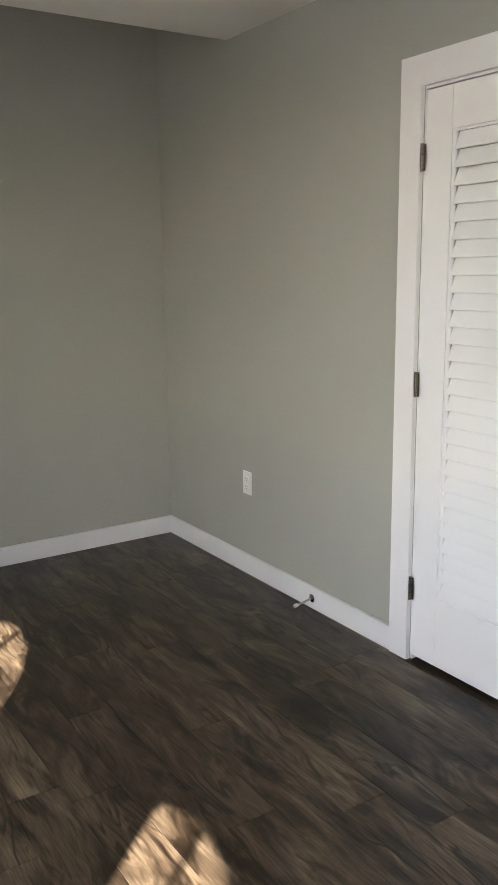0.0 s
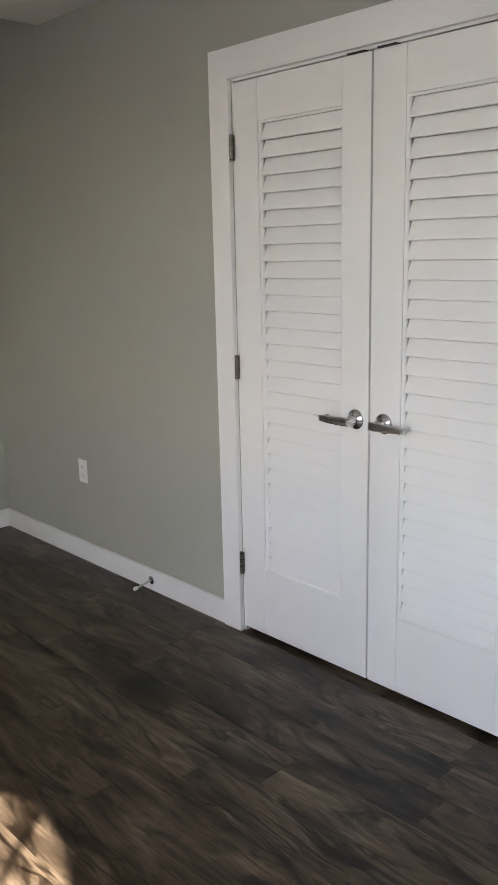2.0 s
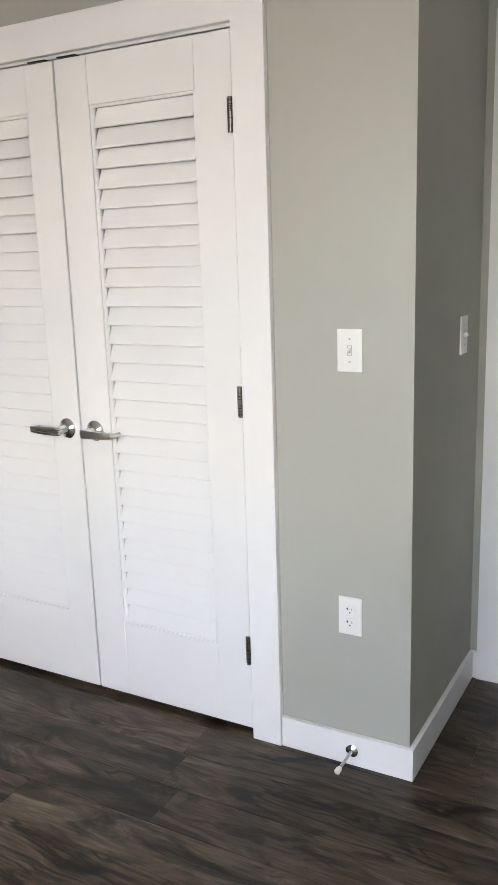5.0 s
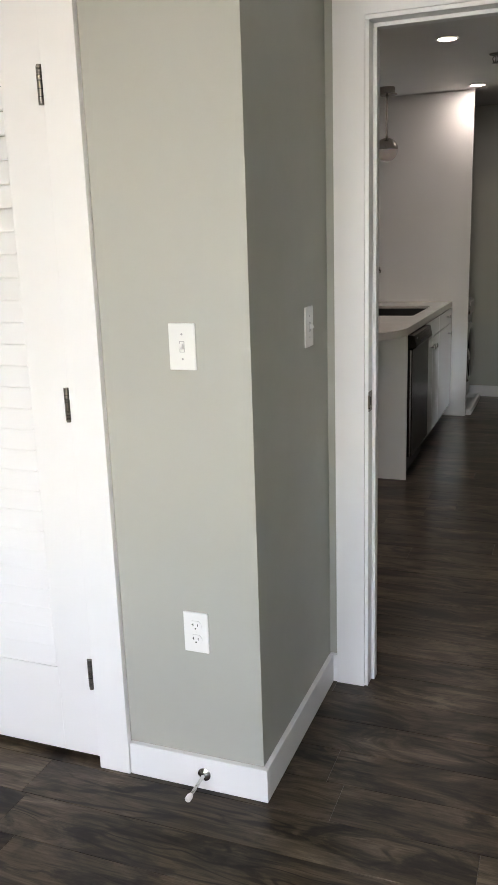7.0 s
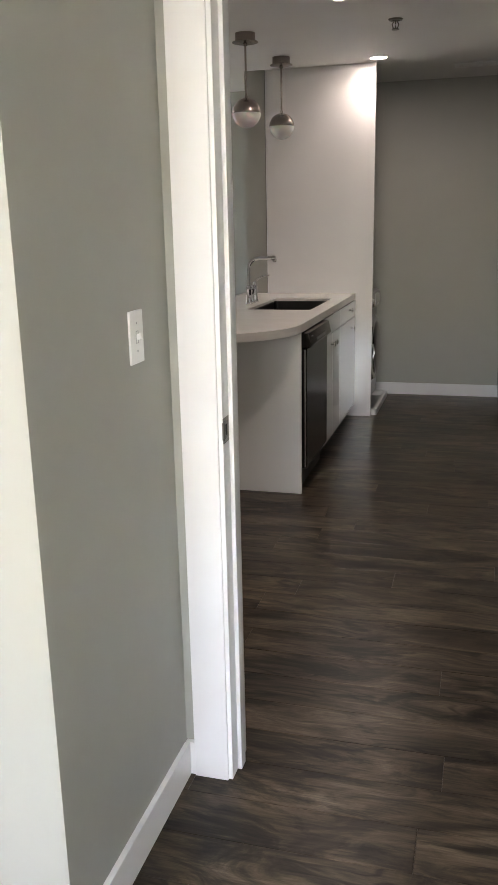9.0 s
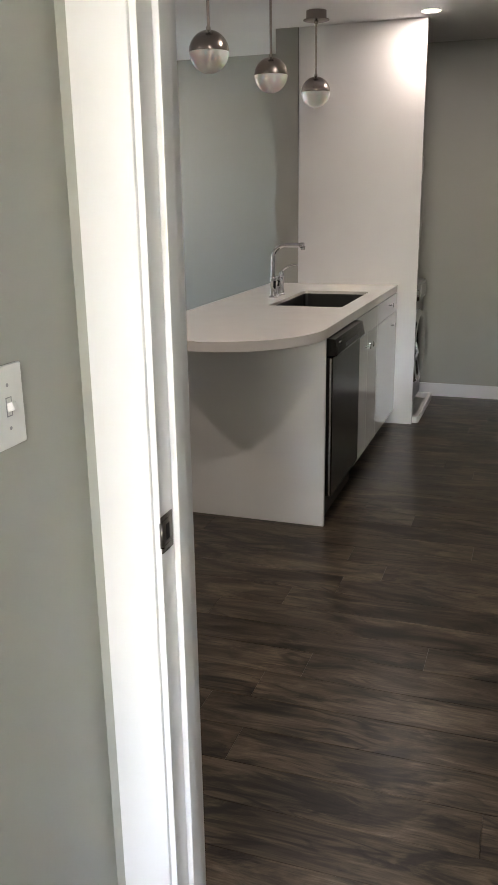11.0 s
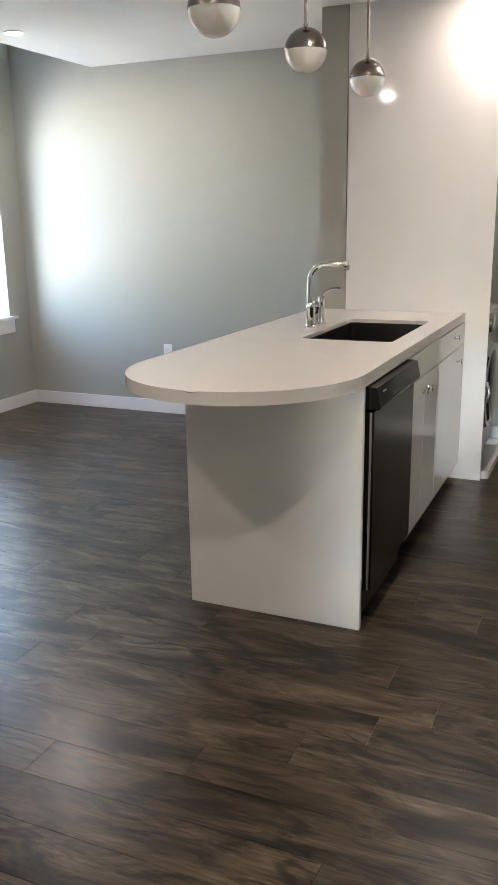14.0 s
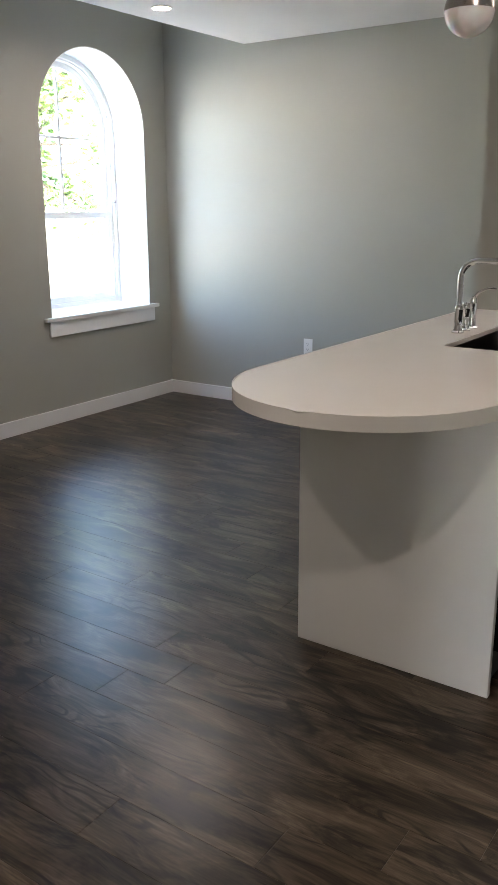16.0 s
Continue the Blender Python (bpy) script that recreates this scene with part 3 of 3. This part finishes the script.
cx, rx = (XL + XR) / 2, (XR - XL) / 2
edge = [(cx + rx * math.cos(math.pi + math.pi * k / 40), YS + (YS - YT) * math.sin(math.pi + math.pi * k / 40)) for k in range(41)]


def rounded(u0, u1, v0, v1, r, n=5):
    pts = []
    for cu, cv, a in ((u1 - r, v1 - r, 0), (u0 + r, v1 - r, 90), (u0 + r, v0 + r, 180), (u1 - r, v0 + r, 270)):
        pts += [(cu + r * math.cos(radians(a + 90 * k / n)), cv + r * math.sin(radians(a + 90 * k / n))) for k in range(n + 1)]
    return pts


SINK = (1.135, 1.537, 3.838, 4.592)
def inset_edge(d):
    return [(cx + (rx - d) * math.cos(math.pi + math.pi * k / 40), YS + (YS - YT - d) * math.sin(math.pi + math.pi * k / 40)) for k in range(41)]


top = thing("worktop", "pale quartz peninsula worktop with a round end", "worktop")
slab = prism([edge + [(XR, YE), (XL, YE)], rounded(*SINK, 0.02)], CT - 0.018, CT, "z")
bmesh.ops.bevel(slab, geom=[e for e in slab.edges if len(e.link_faces) == 2 and e.calc_face_angle(0) > 1 and all(v.co.z > CT - 0.001 for v in e.verts)], offset=0.003, segments=2, affect="EDGES")
part("slab", slab, M_QUARTZ, top)
lower = inset_edge(0.0) + [(XR, YE), (XR - 0.045, YE)] + inset_edge(0.045)[::-1] + [(XL + 0.045, YE), (XL, YE)]
part("edge_strip", prism([lower], CT - 0.040, CT - 0.018, "z"), M_QUARTZ, top)

carcass = thing("peninsula_base", "white laminate end and back panels under the worktop", "cabinet")
part("end_panel", box(0.972, 1.642, 3.068, 3.090, 0.001, CT - 0.041, 0.001), M_ENDPANEL, carcass)
part("back_panel", box(0.972, 0.994, 3.091, YE, 0.001, CT - 0.041, 0.001), M_ENDPANEL, carcass)
part("toe_kick", box(1.575, 1.585, 3.70, YE, 0.001, 0.10), M_BLACK, carcass)


def knob(parent, y, z, x):
    k = part("knob", lathe([(0, 0), (0.0075, 0), (0.007, 0.002), (0.005, 0.008), (0.005, 0.017), (0.0145, 0.020), (0.0155, 0.024), (0.012, 0.028), (0, 0.0295)], pose(x, y, z, 0, 90), 24), M_CHROME, parent, "round chrome knob")
    return k


FX = 1.647


def base_cabinet(y0, y1, doors, label, drawer_knob):
    t = thing("base_cabinet", label, "cabinet")
    part("body", box(1.02, FX - 0.020, y0, y1, 0.10, CT - 0.24), M_GLOSS, t)
    part("front_rail", box(FX - 0.05, FX - 0.020, y0, y1, CT - 0.2395, CT - 0.042), M_GLOSS, t)
    d = part("drawer_front", box(FX - 0.018, FX, y0 + 0.0015, y1 - 0.0015, 0.767, CT - 0.046, 0.0012), M_GLOSS, t)
    if drawer_knob:
        knob(d, drawer_knob, 0.836, FX)
    for a, b, ky in doors:
        f = part("door", box(FX - 0.018, FX, a + 0.0015, b - 0.0015, 0.10, 0.763, 0.0012), M_GLOSS, t)
        knob(f, ky, 0.700, FX)


base_cabinet(3.727, 4.305, ((3.727, 4.016, 3.970), (4.016, 4.305, 4.062)), "glossy white sink cabinet with two doors and chrome knobs", None)
base_cabinet(4.306, YE - 0.002, ((4.306, YE - 0.002, 4.790),), "glossy white cabinet with a drawer and a door", 4.690)

dw = thing("dishwasher", "black stainless dishwasher with a sloped control strip", "dishwasher")
part("tub", box(1.06, 1.623, 3.114, 3.714, 0.02, 0.875), M_BLACK, dw)
part("door_panel", box(1.625, 1.665, 3.118, 3.718, 0.135, 0.795, 0.006, 3), M_SLATE, dw)
part("edge_trim", box(1.652, 1.660, 3.114, 3.117, 0.14, 0.79), M_SLATE_TRIM, dw, "thin bright steel edge strip")
ctl = prism([[(1.625, 0.800), (1.683, 0.800), (1.689, 0.812), (1.675, 0.876), (1.625, 0.880)]], 3.116, 3.72, "y", bevel=0.003)
ctl = part("control_strip", ctl, M_SLATE, dw)
part("handle_recess", moved(box(-0.001, 0.003, 3.284, 3.564, -0.008, 0.008, 0.001), pose(1.6835, 0, 0.826, 0, -12)), M_BLACK, ctl)
part("badge", moved(box(-0.0005, 0.0015, 3.174, 3.219, -0.004, 0.004), pose(1.6785, 0, 0.853, 0, -12)), M_GREYPLASTIC, ctl)
part("kick_plate", box(1.585, 1.593, 3.116, 3.714, 0.004, 0.13), M_BLACK, dw)

# sink
snk = thing("sink", "dark stainless undermount sink set in the worktop", "sink")
x0, x1, y0, y1 = SINK
basin = bmesh.new()
loops = []
for inset, z in ((-0.004, CT - 0.0185), (-0.004, CT - 0.20), (0.012, CT - 0.222), (0.19, CT - 0.226)):
    loops.append([basin.verts.new((u, v, z)) for u, v in rounded(x0 + inset, x1 - inset, y0 + inset, y1 - inset, 0.022)])
for a, b in zip(loops, loops[1:]):
    for k in range(len(a)):
        basin.faces.new((a[k], a[(k + 1) % len(a)], b[(k + 1) % len(b)], b[k]))
for f in basin.faces:
    f.smooth = f.calc_area() < 0.004
basin.faces.new(loops[-1])
part("basin", basin, M_SINK, snk)
part("drain", lathe([(0, 0), (0.045, 0), (0.045, 0.003), (0.035, 0.003), (0.03, -0.002), (0, -0.002)], pose((x0 + x1) / 2, (y0 + y1) / 2, CT - 0.2255), 28), M_CHROME, snk)

# faucet: spout, side spray and lever, all chrome
fa = thing("faucet", "polished chrome kitchen faucet with side lever and sprayer", "faucet", pose(1.055, 4.188, CT))
sp = [(0, 0, 0.10), (0, 0, 0.18), (0, 0, 0.225)] + [(0.072 - 0.072 * math.cos(a), 0, 0.225 + 0.0705 * math.sin(a)) for a in [math.pi / 2 * k / 8 for k in range(1, 9)]] + [(0.12, 0, 0.2955), (0.168, 0, 0.2955)]
part("spout", tube(sp, 0.0125, 16), M_CHROME, fa)
part("spout_tip", lathe([(0.012, 0), (0.0165, 0.004), (0.0165, 0.02), (0.014, 0.024), (0, 0.024)], pose(0.160, 0, 0.2955, 0, 90), 20), M_CHROME, fa)
part("aerator", lathe([(0, -0.022), (0.011, -0.022), (0.0125, -0.016), (0.0125, 0.0), (0, 0.0)], pose(0.178, 0, 0.2925), 18), M_CHROME, fa)
part("spout_base", lathe([(0.026, 0), (0.026, 0.004), (0.019, 0.010), (0.0165, 0.03), (0.0165, 0.088), (0.0185, 0.094), (0.0185, 0.106), (0.013, 0.116), (0, 0.116)], None, 24), M_CHROME, fa)
spray = lathe([(0.023, 0), (0.023, 0.004), (0.016, 0.010), (0.014, 0.05), (0.013, 0.075), (0.017, 0.085), (0.018, 0.105), (0.012, 0.118), (0, 0.12)], pose(0.0, 0.085, 0), 22)
part("side_spray", spray, M_CHROME, fa)
lev = part("lever_body", lathe([(0.024, 0), (0.024, 0.004), (0.0175, 0.010), (0.0155, 0.03), (0.0155, 0.105), (0.017, 0.115), (0.013, 0.132), (0, 0.138)], pose(0.0, 0.165, 0), 22), M_CHROME, fa)
part("lever", tube([(0.0, 0.165, 0.13), (0.02, 0.163, 0.152), (0.055, 0.160, 0.170), (0.088, 0.158, 0.176), (0.102, 0.157, 0.175)], [0.006, 0.0055, 0.005, 0.0055, 0.006], 10), M_CHROME, lev)

# tall white gable panel and laundry niche
structure("gable_panel", box(0.984, 1.769, 5.002, 5.025, 0.001, CEIL_K - 0.002, 0.0012), M_GLOSS, "glossy white full-height panel behind the worktop", "panel")
structure("filler_strip", box(0.9765, 0.9832, 5.004, 5.02, 0.93, CEIL_K - 0.001), M_TRIM, "narrow white filler strip beside the panel", "trim")
# dark strip fills the gap beside the panel, its shade put into the colour
structure("panel_gap_shade", box(0.9725, 0.9764, 5.010, 5.02, 0.93, CEIL_K - 0.001), M_DARKGAP, "dark shadow joint between wall end and panel", "trim")


def laundry_machine(z, name, label, back):
    t = thing(name, label, name, pose(-0.045 - back, 0.03, 0))
    part("body", box(1.12, 1.765, 5.035, 5.70, z, z + 0.84, 0.012, 3), M_GREYPLASTIC, t)
    fr = lambda a: pose(1.765, 5.367, z + 0.40, 0, 90)
    part("door_ring", lathe([(0.175, 0.0), (0.26, 0.0), (0.262, 0.014), (0.245, 0.030), (0.215, 0.034), (0.19, 0.02)], fr(0), 48), M_CHROME, t, "chrome door ring")
    part("door_glass", lathe([(0.218, 0.030), (0.20, 0.045), (0.14, 0.055), (0, 0.060)], fr(0), 48), M_DARKGLASS, t, "dark glass porthole")
    part("door_handle", tube([(1.797, 5.14, z + 0.34), (1.815, 5.133, z + 0.40), (1.797, 5.14, z + 0.46)], 0.010, 10), M_CHROME, t)
    part("control_panel", box(1.760, 1.782, 5.045, 5.69, z + 0.715, z + 0.832, 0.005), M_GREYPLASTIC, t)
    part("dial", lathe([(0.040, 0), (0.040, 0.012), (0.034, 0.028), (0, 0.030)], pose(1.781, 5.16, z + 0.772, 0, 90), 28), M_CHROME, t)
    part("drawer", box(1.7815, 1.788, 5.40, 5.67, z + 0.735, z + 0.815, 0.003), M_APPLIANCE, t)


laundry_machine(0.068, "washing_machine", "grey front-loading washing machine with chrome door ring", 0.0)
laundry_machine(0.912, "tumble_dryer", "grey front-loading dryer stacked on the washing machine", 0.055)
tray = bmesh.new()
prism([rounded(1.06, 1.808, 5.045, 5.80, 0.03)], 0.001, 0.008, "z", tray)
prism([rounded(1.06, 1.808, 5.045, 5.80, 0.03), rounded(1.085, 1.785, 5.069, 5.775, 0.025)], 0.008, 0.045, "z", tray)
tagged(new("drip_tray", finish("drip_tray", tray, M_PLASTIC)), "white plastic drip tray under the washing machine", "tray")
part_feet = [(x, y) for x in (1.18, 1.71) for y in (5.10, 5.63)]
wash = bpy.data.objects["washing_machine"]
for x, y in part_feet:
    part("foot", lathe([(0, 0.0085), (0.022, 0.0085), (0.02, 0.02), (0.009, 0.024), (0.009, 0.070), (0, 0.070)], pose(x, y, 0), 14), M_BLACK, wash)

# refrigerator at the kitchen's other side, in a white gable
fr = thing("refrigerator", "black stainless refrigerator with bowed steel handles", "refrigerator")
part("body", box(2.754, 3.42, 5.10, 5.80, 0.03, 1.74, 0.006), M_BLACK, fr)
part("upper_door", box(2.696, 2.752, 5.10, 5.80, 1.225, 1.74, 0.010, 3), M_SLATE, fr)
part("lower_door", box(2.696, 2.752, 5.10, 5.80, 0.10, 1.212, 0.010, 3), M_SLATE, fr)
part("grille", box(2.74, 2.754, 5.11, 5.79, 0.032, 0.095), M_BLACK, fr)
for za, zb in ((1.245, 1.62), (1.19, 0.78)):
    pts = [(2.700, 5.17, za)] + [(2.700 - 0.050 * math.cos(math.pi / 2 * k / 10) ** 0.7, 5.17, za + (zb - za) * (k / 10)) for k in range(11)]
    part("handle", tube(pts, 0.011, 12), M_SATIN, fr, "bowed satin steel handle")
structure("fridge_gable", box(2.757, 3.50, 5.045, 5.070, 0.001, 2.10, 0.0012), M_GLOSS, "white side panel beside the refrigerator", "panel")


# ---- lamps and ceiling fixtures ----
def pendant():
    t = thing("pendant_lamp", "brushed nickel pendant lamp with opal glass globe", "lamp", pose(1.140, 3.04, CEIL_K), "pendants over the worktop")
    part("canopy", lathe([(0, 0), (0.058, 0), (0.058, -0.042), (0.074, -0.046), (0.075, -0.050), (0.060, -0.054), (0.012, -0.056), (0.010, -0.068), (0, -0.068)], None, 36), M_NICKEL, t)
    part("stem", tube([(0, 0, -0.03), (0, 0, -0.342)], 0.0060, 12), M_NICKEL, t)
    r, c = 0.084, -0.428
    cap = [(0.009, c + r + 0.012), (0.009, c + r - 0.002)] + [(r * math.sin(a), c + r * math.cos(a)) for a in [math.pi / 2 * k / 14 for k in range(2, 15)]]
    part("cap", lathe(cap + [(r - 0.003, c), (0, c + 0.001)], None, 40), M_NICKEL, t)
    globe = [(0, c - 0.0005), (r - 0.001, c - 0.0005)] + [((r - 0.001) * math.cos(a), c - (r - 0.001) * math.sin(a)) for a in [math.pi / 2 * k / 14 for k in range(1, 14)]] + [(0, c - r + 0.001)]
    part("globe", lathe(globe, None, 40), M_OPAL, t, "milky opal glass half globe")
    return t


lamp = pendant()
for x, y in ((1.168, 3.808), (1.195, 4.59)):
    copy_thing(lamp, pose(x, y, CEIL_K))


def downlight(x, y):
    t = thing("downlight", "round white recessed downlight, switched on", "ceiling light", pose(x, y, CEIL_K), "recessed downlights")
    part("trim_ring", lathe([(0.047, -0.001), (0.062, -0.001), (0.060, -0.005), (0.050, -0.006), (0.047, -0.001)], None, 40), M_PLASTIC, t)
    part("diffuser", lathe([(0, -0.0015), (0.0475, -0.0015), (0.0475, -0.0035), (0, -0.0045)], None, 40), M_LED, t, "glowing diffuser")


for dx, dy in DOWNLIGHTS:
    downlight(dx, dy)

sk = thing("sprinkler", "dull metal fire sprinkler head on the ceiling", "sprinkler", pose(2.024, 3.76, CEIL_K))
part("escutcheon", lathe([(0, -0.001), (0.040, -0.001), (0.036, -0.008), (0.015, -0.012), (0, -0.012)], None, 28), M_HINGE, sk)
part("frame_arm", tube([(-0.008, 0, -0.012), (-0.018, 0, -0.028), (-0.012, 0, -0.045), (0, 0, -0.05)], 0.003, 8), M_HINGE, sk)
part("frame_arm", tube([(0.008, 0, -0.012), (0.018, 0, -0.028), (0.012, 0, -0.045), (0, 0, -0.05)], 0.003, 8), M_HINGE, sk)
part("bulb", tube([(0, 0, -0.012), (0, 0, -0.048)], 0.0028, 8), M_CHROME, sk)
part("deflector", lathe([(0, -0.05), (0.019, -0.05), (0.021, -0.054), (0, -0.054)], None, 20), M_HINGE, sk)

sd = thing("smoke_detector", "white round smoke detector on the ceiling", "smoke detector", pose(-0.10, 4.07, CEIL_K))
part("base", lathe([(0, -0.001), (0.072, -0.001), (0.072, -0.012), (0, -0.012)], None, 36), M_PLASTIC, sd)
part("cover", lathe([(0, -0.0125), (0.066, -0.0125), (0.062, -0.030), (0.045, -0.038), (0, -0.040)], None, 36), M_PLASTIC, sd)

vent = thing("ceiling_vent", "white slotted air vent in the kitchen ceiling", "vent", pose(2.45, 5.32, CEIL_K))
part("frame", prism([rect(-0.17, 0.17, -0.09, 0.09), rect(-0.145, 0.145, -0.065, 0.065)], -0.010, -0.001, "z"), M_PLASTIC, vent)
for k in range(7):
    part("slat", moved(box(-0.144, 0.144, -0.008, 0.008, -0.001, 0.001), pose(0, -0.054 + 0.018 * k, -0.006, 35)), M_PLASTIC, vent)

# ---- outside the living room window ----
structure("ground", box(-400, 400, -400, 400, -0.8, -0.6), M_GROUND, "pale sunlit paving outside", "ground")
# added sheet, out of view: less sunlight bounces up through the bedroom windows
structure("road", box(-1.5, 60, -40, SOUTH - 0.9, -0.6, -0.594), M_BOUNCE_CUT, "unseen dark sheet added to cut ground bounce into the bedroom", "road")


def build_tree(x, y, height, radius, seed):
    rnd = random.Random(seed)
    t = thing("tree", "leafy green deciduous tree outside the window", "tree", pose(x, y, -0.6))
    trunk = tube([(0, 0, 0), (0.05, 0.03, height * 0.25), (-0.04, 0.06, height * 0.5), (0.03, 0.0, height * 0.8)], [0.17, 0.13, 0.10, 0.04], 12)
    clumps = []
    for k in range(46):
        a, el = rnd.uniform(0, 2 * math.pi), rnd.uniform(-0.5, 1.2)
        rr = radius * rnd.uniform(0.45, 1.0)
        c = Vector((math.cos(a) * math.cos(el) * rr, math.sin(a) * math.cos(el) * rr, height * 0.53 + math.sin(el) * rr * 0.95))
        clumps.append((c, rnd.uniform(0.35, 0.62)))
        s = Vector((0, 0, height * rnd.uniform(0.3, 0.6)))
        tube([s, s.lerp(c, 0.5) + Vector((0, 0, 0.12)), c], [0.045, 0.028, 0.012], 6, trunk)
    part("trunk", trunk, M_BARK, t)
    verts, faces = [], []
    for c, r in clumps:
        for k in range(170):
            d = Vector((rnd.gauss(0, 1), rnd.gauss(0, 1), rnd.gauss(0, 0.8))) * r * 0.55
            q = Euler((rnd.uniform(-1, 1), rnd.uniform(-1, 1), rnd.uniform(0, 6.3))).to_matrix()
            w, l = rnd.uniform(0.035, 0.055), rnd.uniform(0.06, 0.10)
            i = len(verts)
            verts += [tuple(c + d + q @ Vector(v)) for v in ((0, -l, 0), (w, 0, 0.012), (0, l, 0), (-w, 0, 0.012))]
            faces += [(i, i + 1, i + 2), (i, i + 2, i + 3)]
    me = bpy.data.meshes.new("crown")
    me.from_pydata(verts, [], faces)
    me.materials.append(M_LEAF)
    crown = new("crown", me)
    crown.parent = t
    return t


build_tree(-8.6, 9.3, 5.4, 2.7, 5)
fence = thing("wooden_fence", "weathered brown wooden fence outside the window", "fence")
for k in range(5):
    x, y = -10.6 - 0.35 * k, 10.6 - 1.2 * k
    part("post", box(x - 0.06, x + 0.06, y - 0.06, y + 0.06, -0.6, 0.42, 0.01), M_TIMBER, fence)
part("rail", tube([(-10.6, 10.7, 0.40), (-12.0, 5.7, 0.40)], 0.05, 8), M_TIMBER, fence)

# ---- floor of planks ----
PW, PL = 0.1535, 1.22
floor = structure("floor", box(WEST_L, EAST, SOUTH, NORTH, -0.1, -0.004), M_SUB_SHADE, "dark walnut plank floor through all rooms", "floor")
JOINTS = {-1.41: 0.205, -1.1: 0.555, -0.95: 0.07, -0.8: -0.549, 1.51: 1.635, 1.81: 1.88, 2.12: 1.436, 2.27: 1.677, 2.89: -0.11, 3.04: 0.19}
PLANKS = {}


def plank(xa, xb, ya, yb):
    key = (round(xb - xa, 3), round(yb - ya, 3))
    if key not in PLANKS:
        lx, ly = key[0] / 2, key[1] / 2
        own = box(-lx + 0.0002, lx - 0.0002, -ly + 0.0002, ly - 0.0002, -0.0038, 0.0)
        bmesh.ops.bevel(own, geom=[e for e in own.edges if all(v.co.z > -0.001 for v in e.verts)], offset=0.0009, segments=1, affect="EDGES")
        PLANKS[key] = finish("plank", own, M_WOOD, smooth=False)
    ob = new("plank", PLANKS[key])
    ob.location = ((xa + xb) / 2, (ya + yb) / 2, 0.0)
    ob.parent = floor


pr = random.Random(11)
k0 = math.floor((SOUTH - 1.505) / PW)
k = k0
while 1.505 + k * PW < NORTH:
    ya, yb = max(SOUTH, 1.505 + k * PW), min(NORTH, 1.505 + (k + 1) * PW)
    joint = next((j for y, j in JOINTS.items() if abs(y - (1.505 + k * PW)) < 0.05), None)
    if joint is None:
        joint = round(pr.uniform(0, PL), 2)
    left = WEST if yb < 0.7 else WEST_L
    x = joint - math.ceil((joint - left) / PL) * PL
    while x < EAST:
        xa, xb = max(x, left), min(x + PL, EAST)
        if xb - xa > 0.02:
            plank(xa, xb, ya, yb)
        x += PL
    k += 1
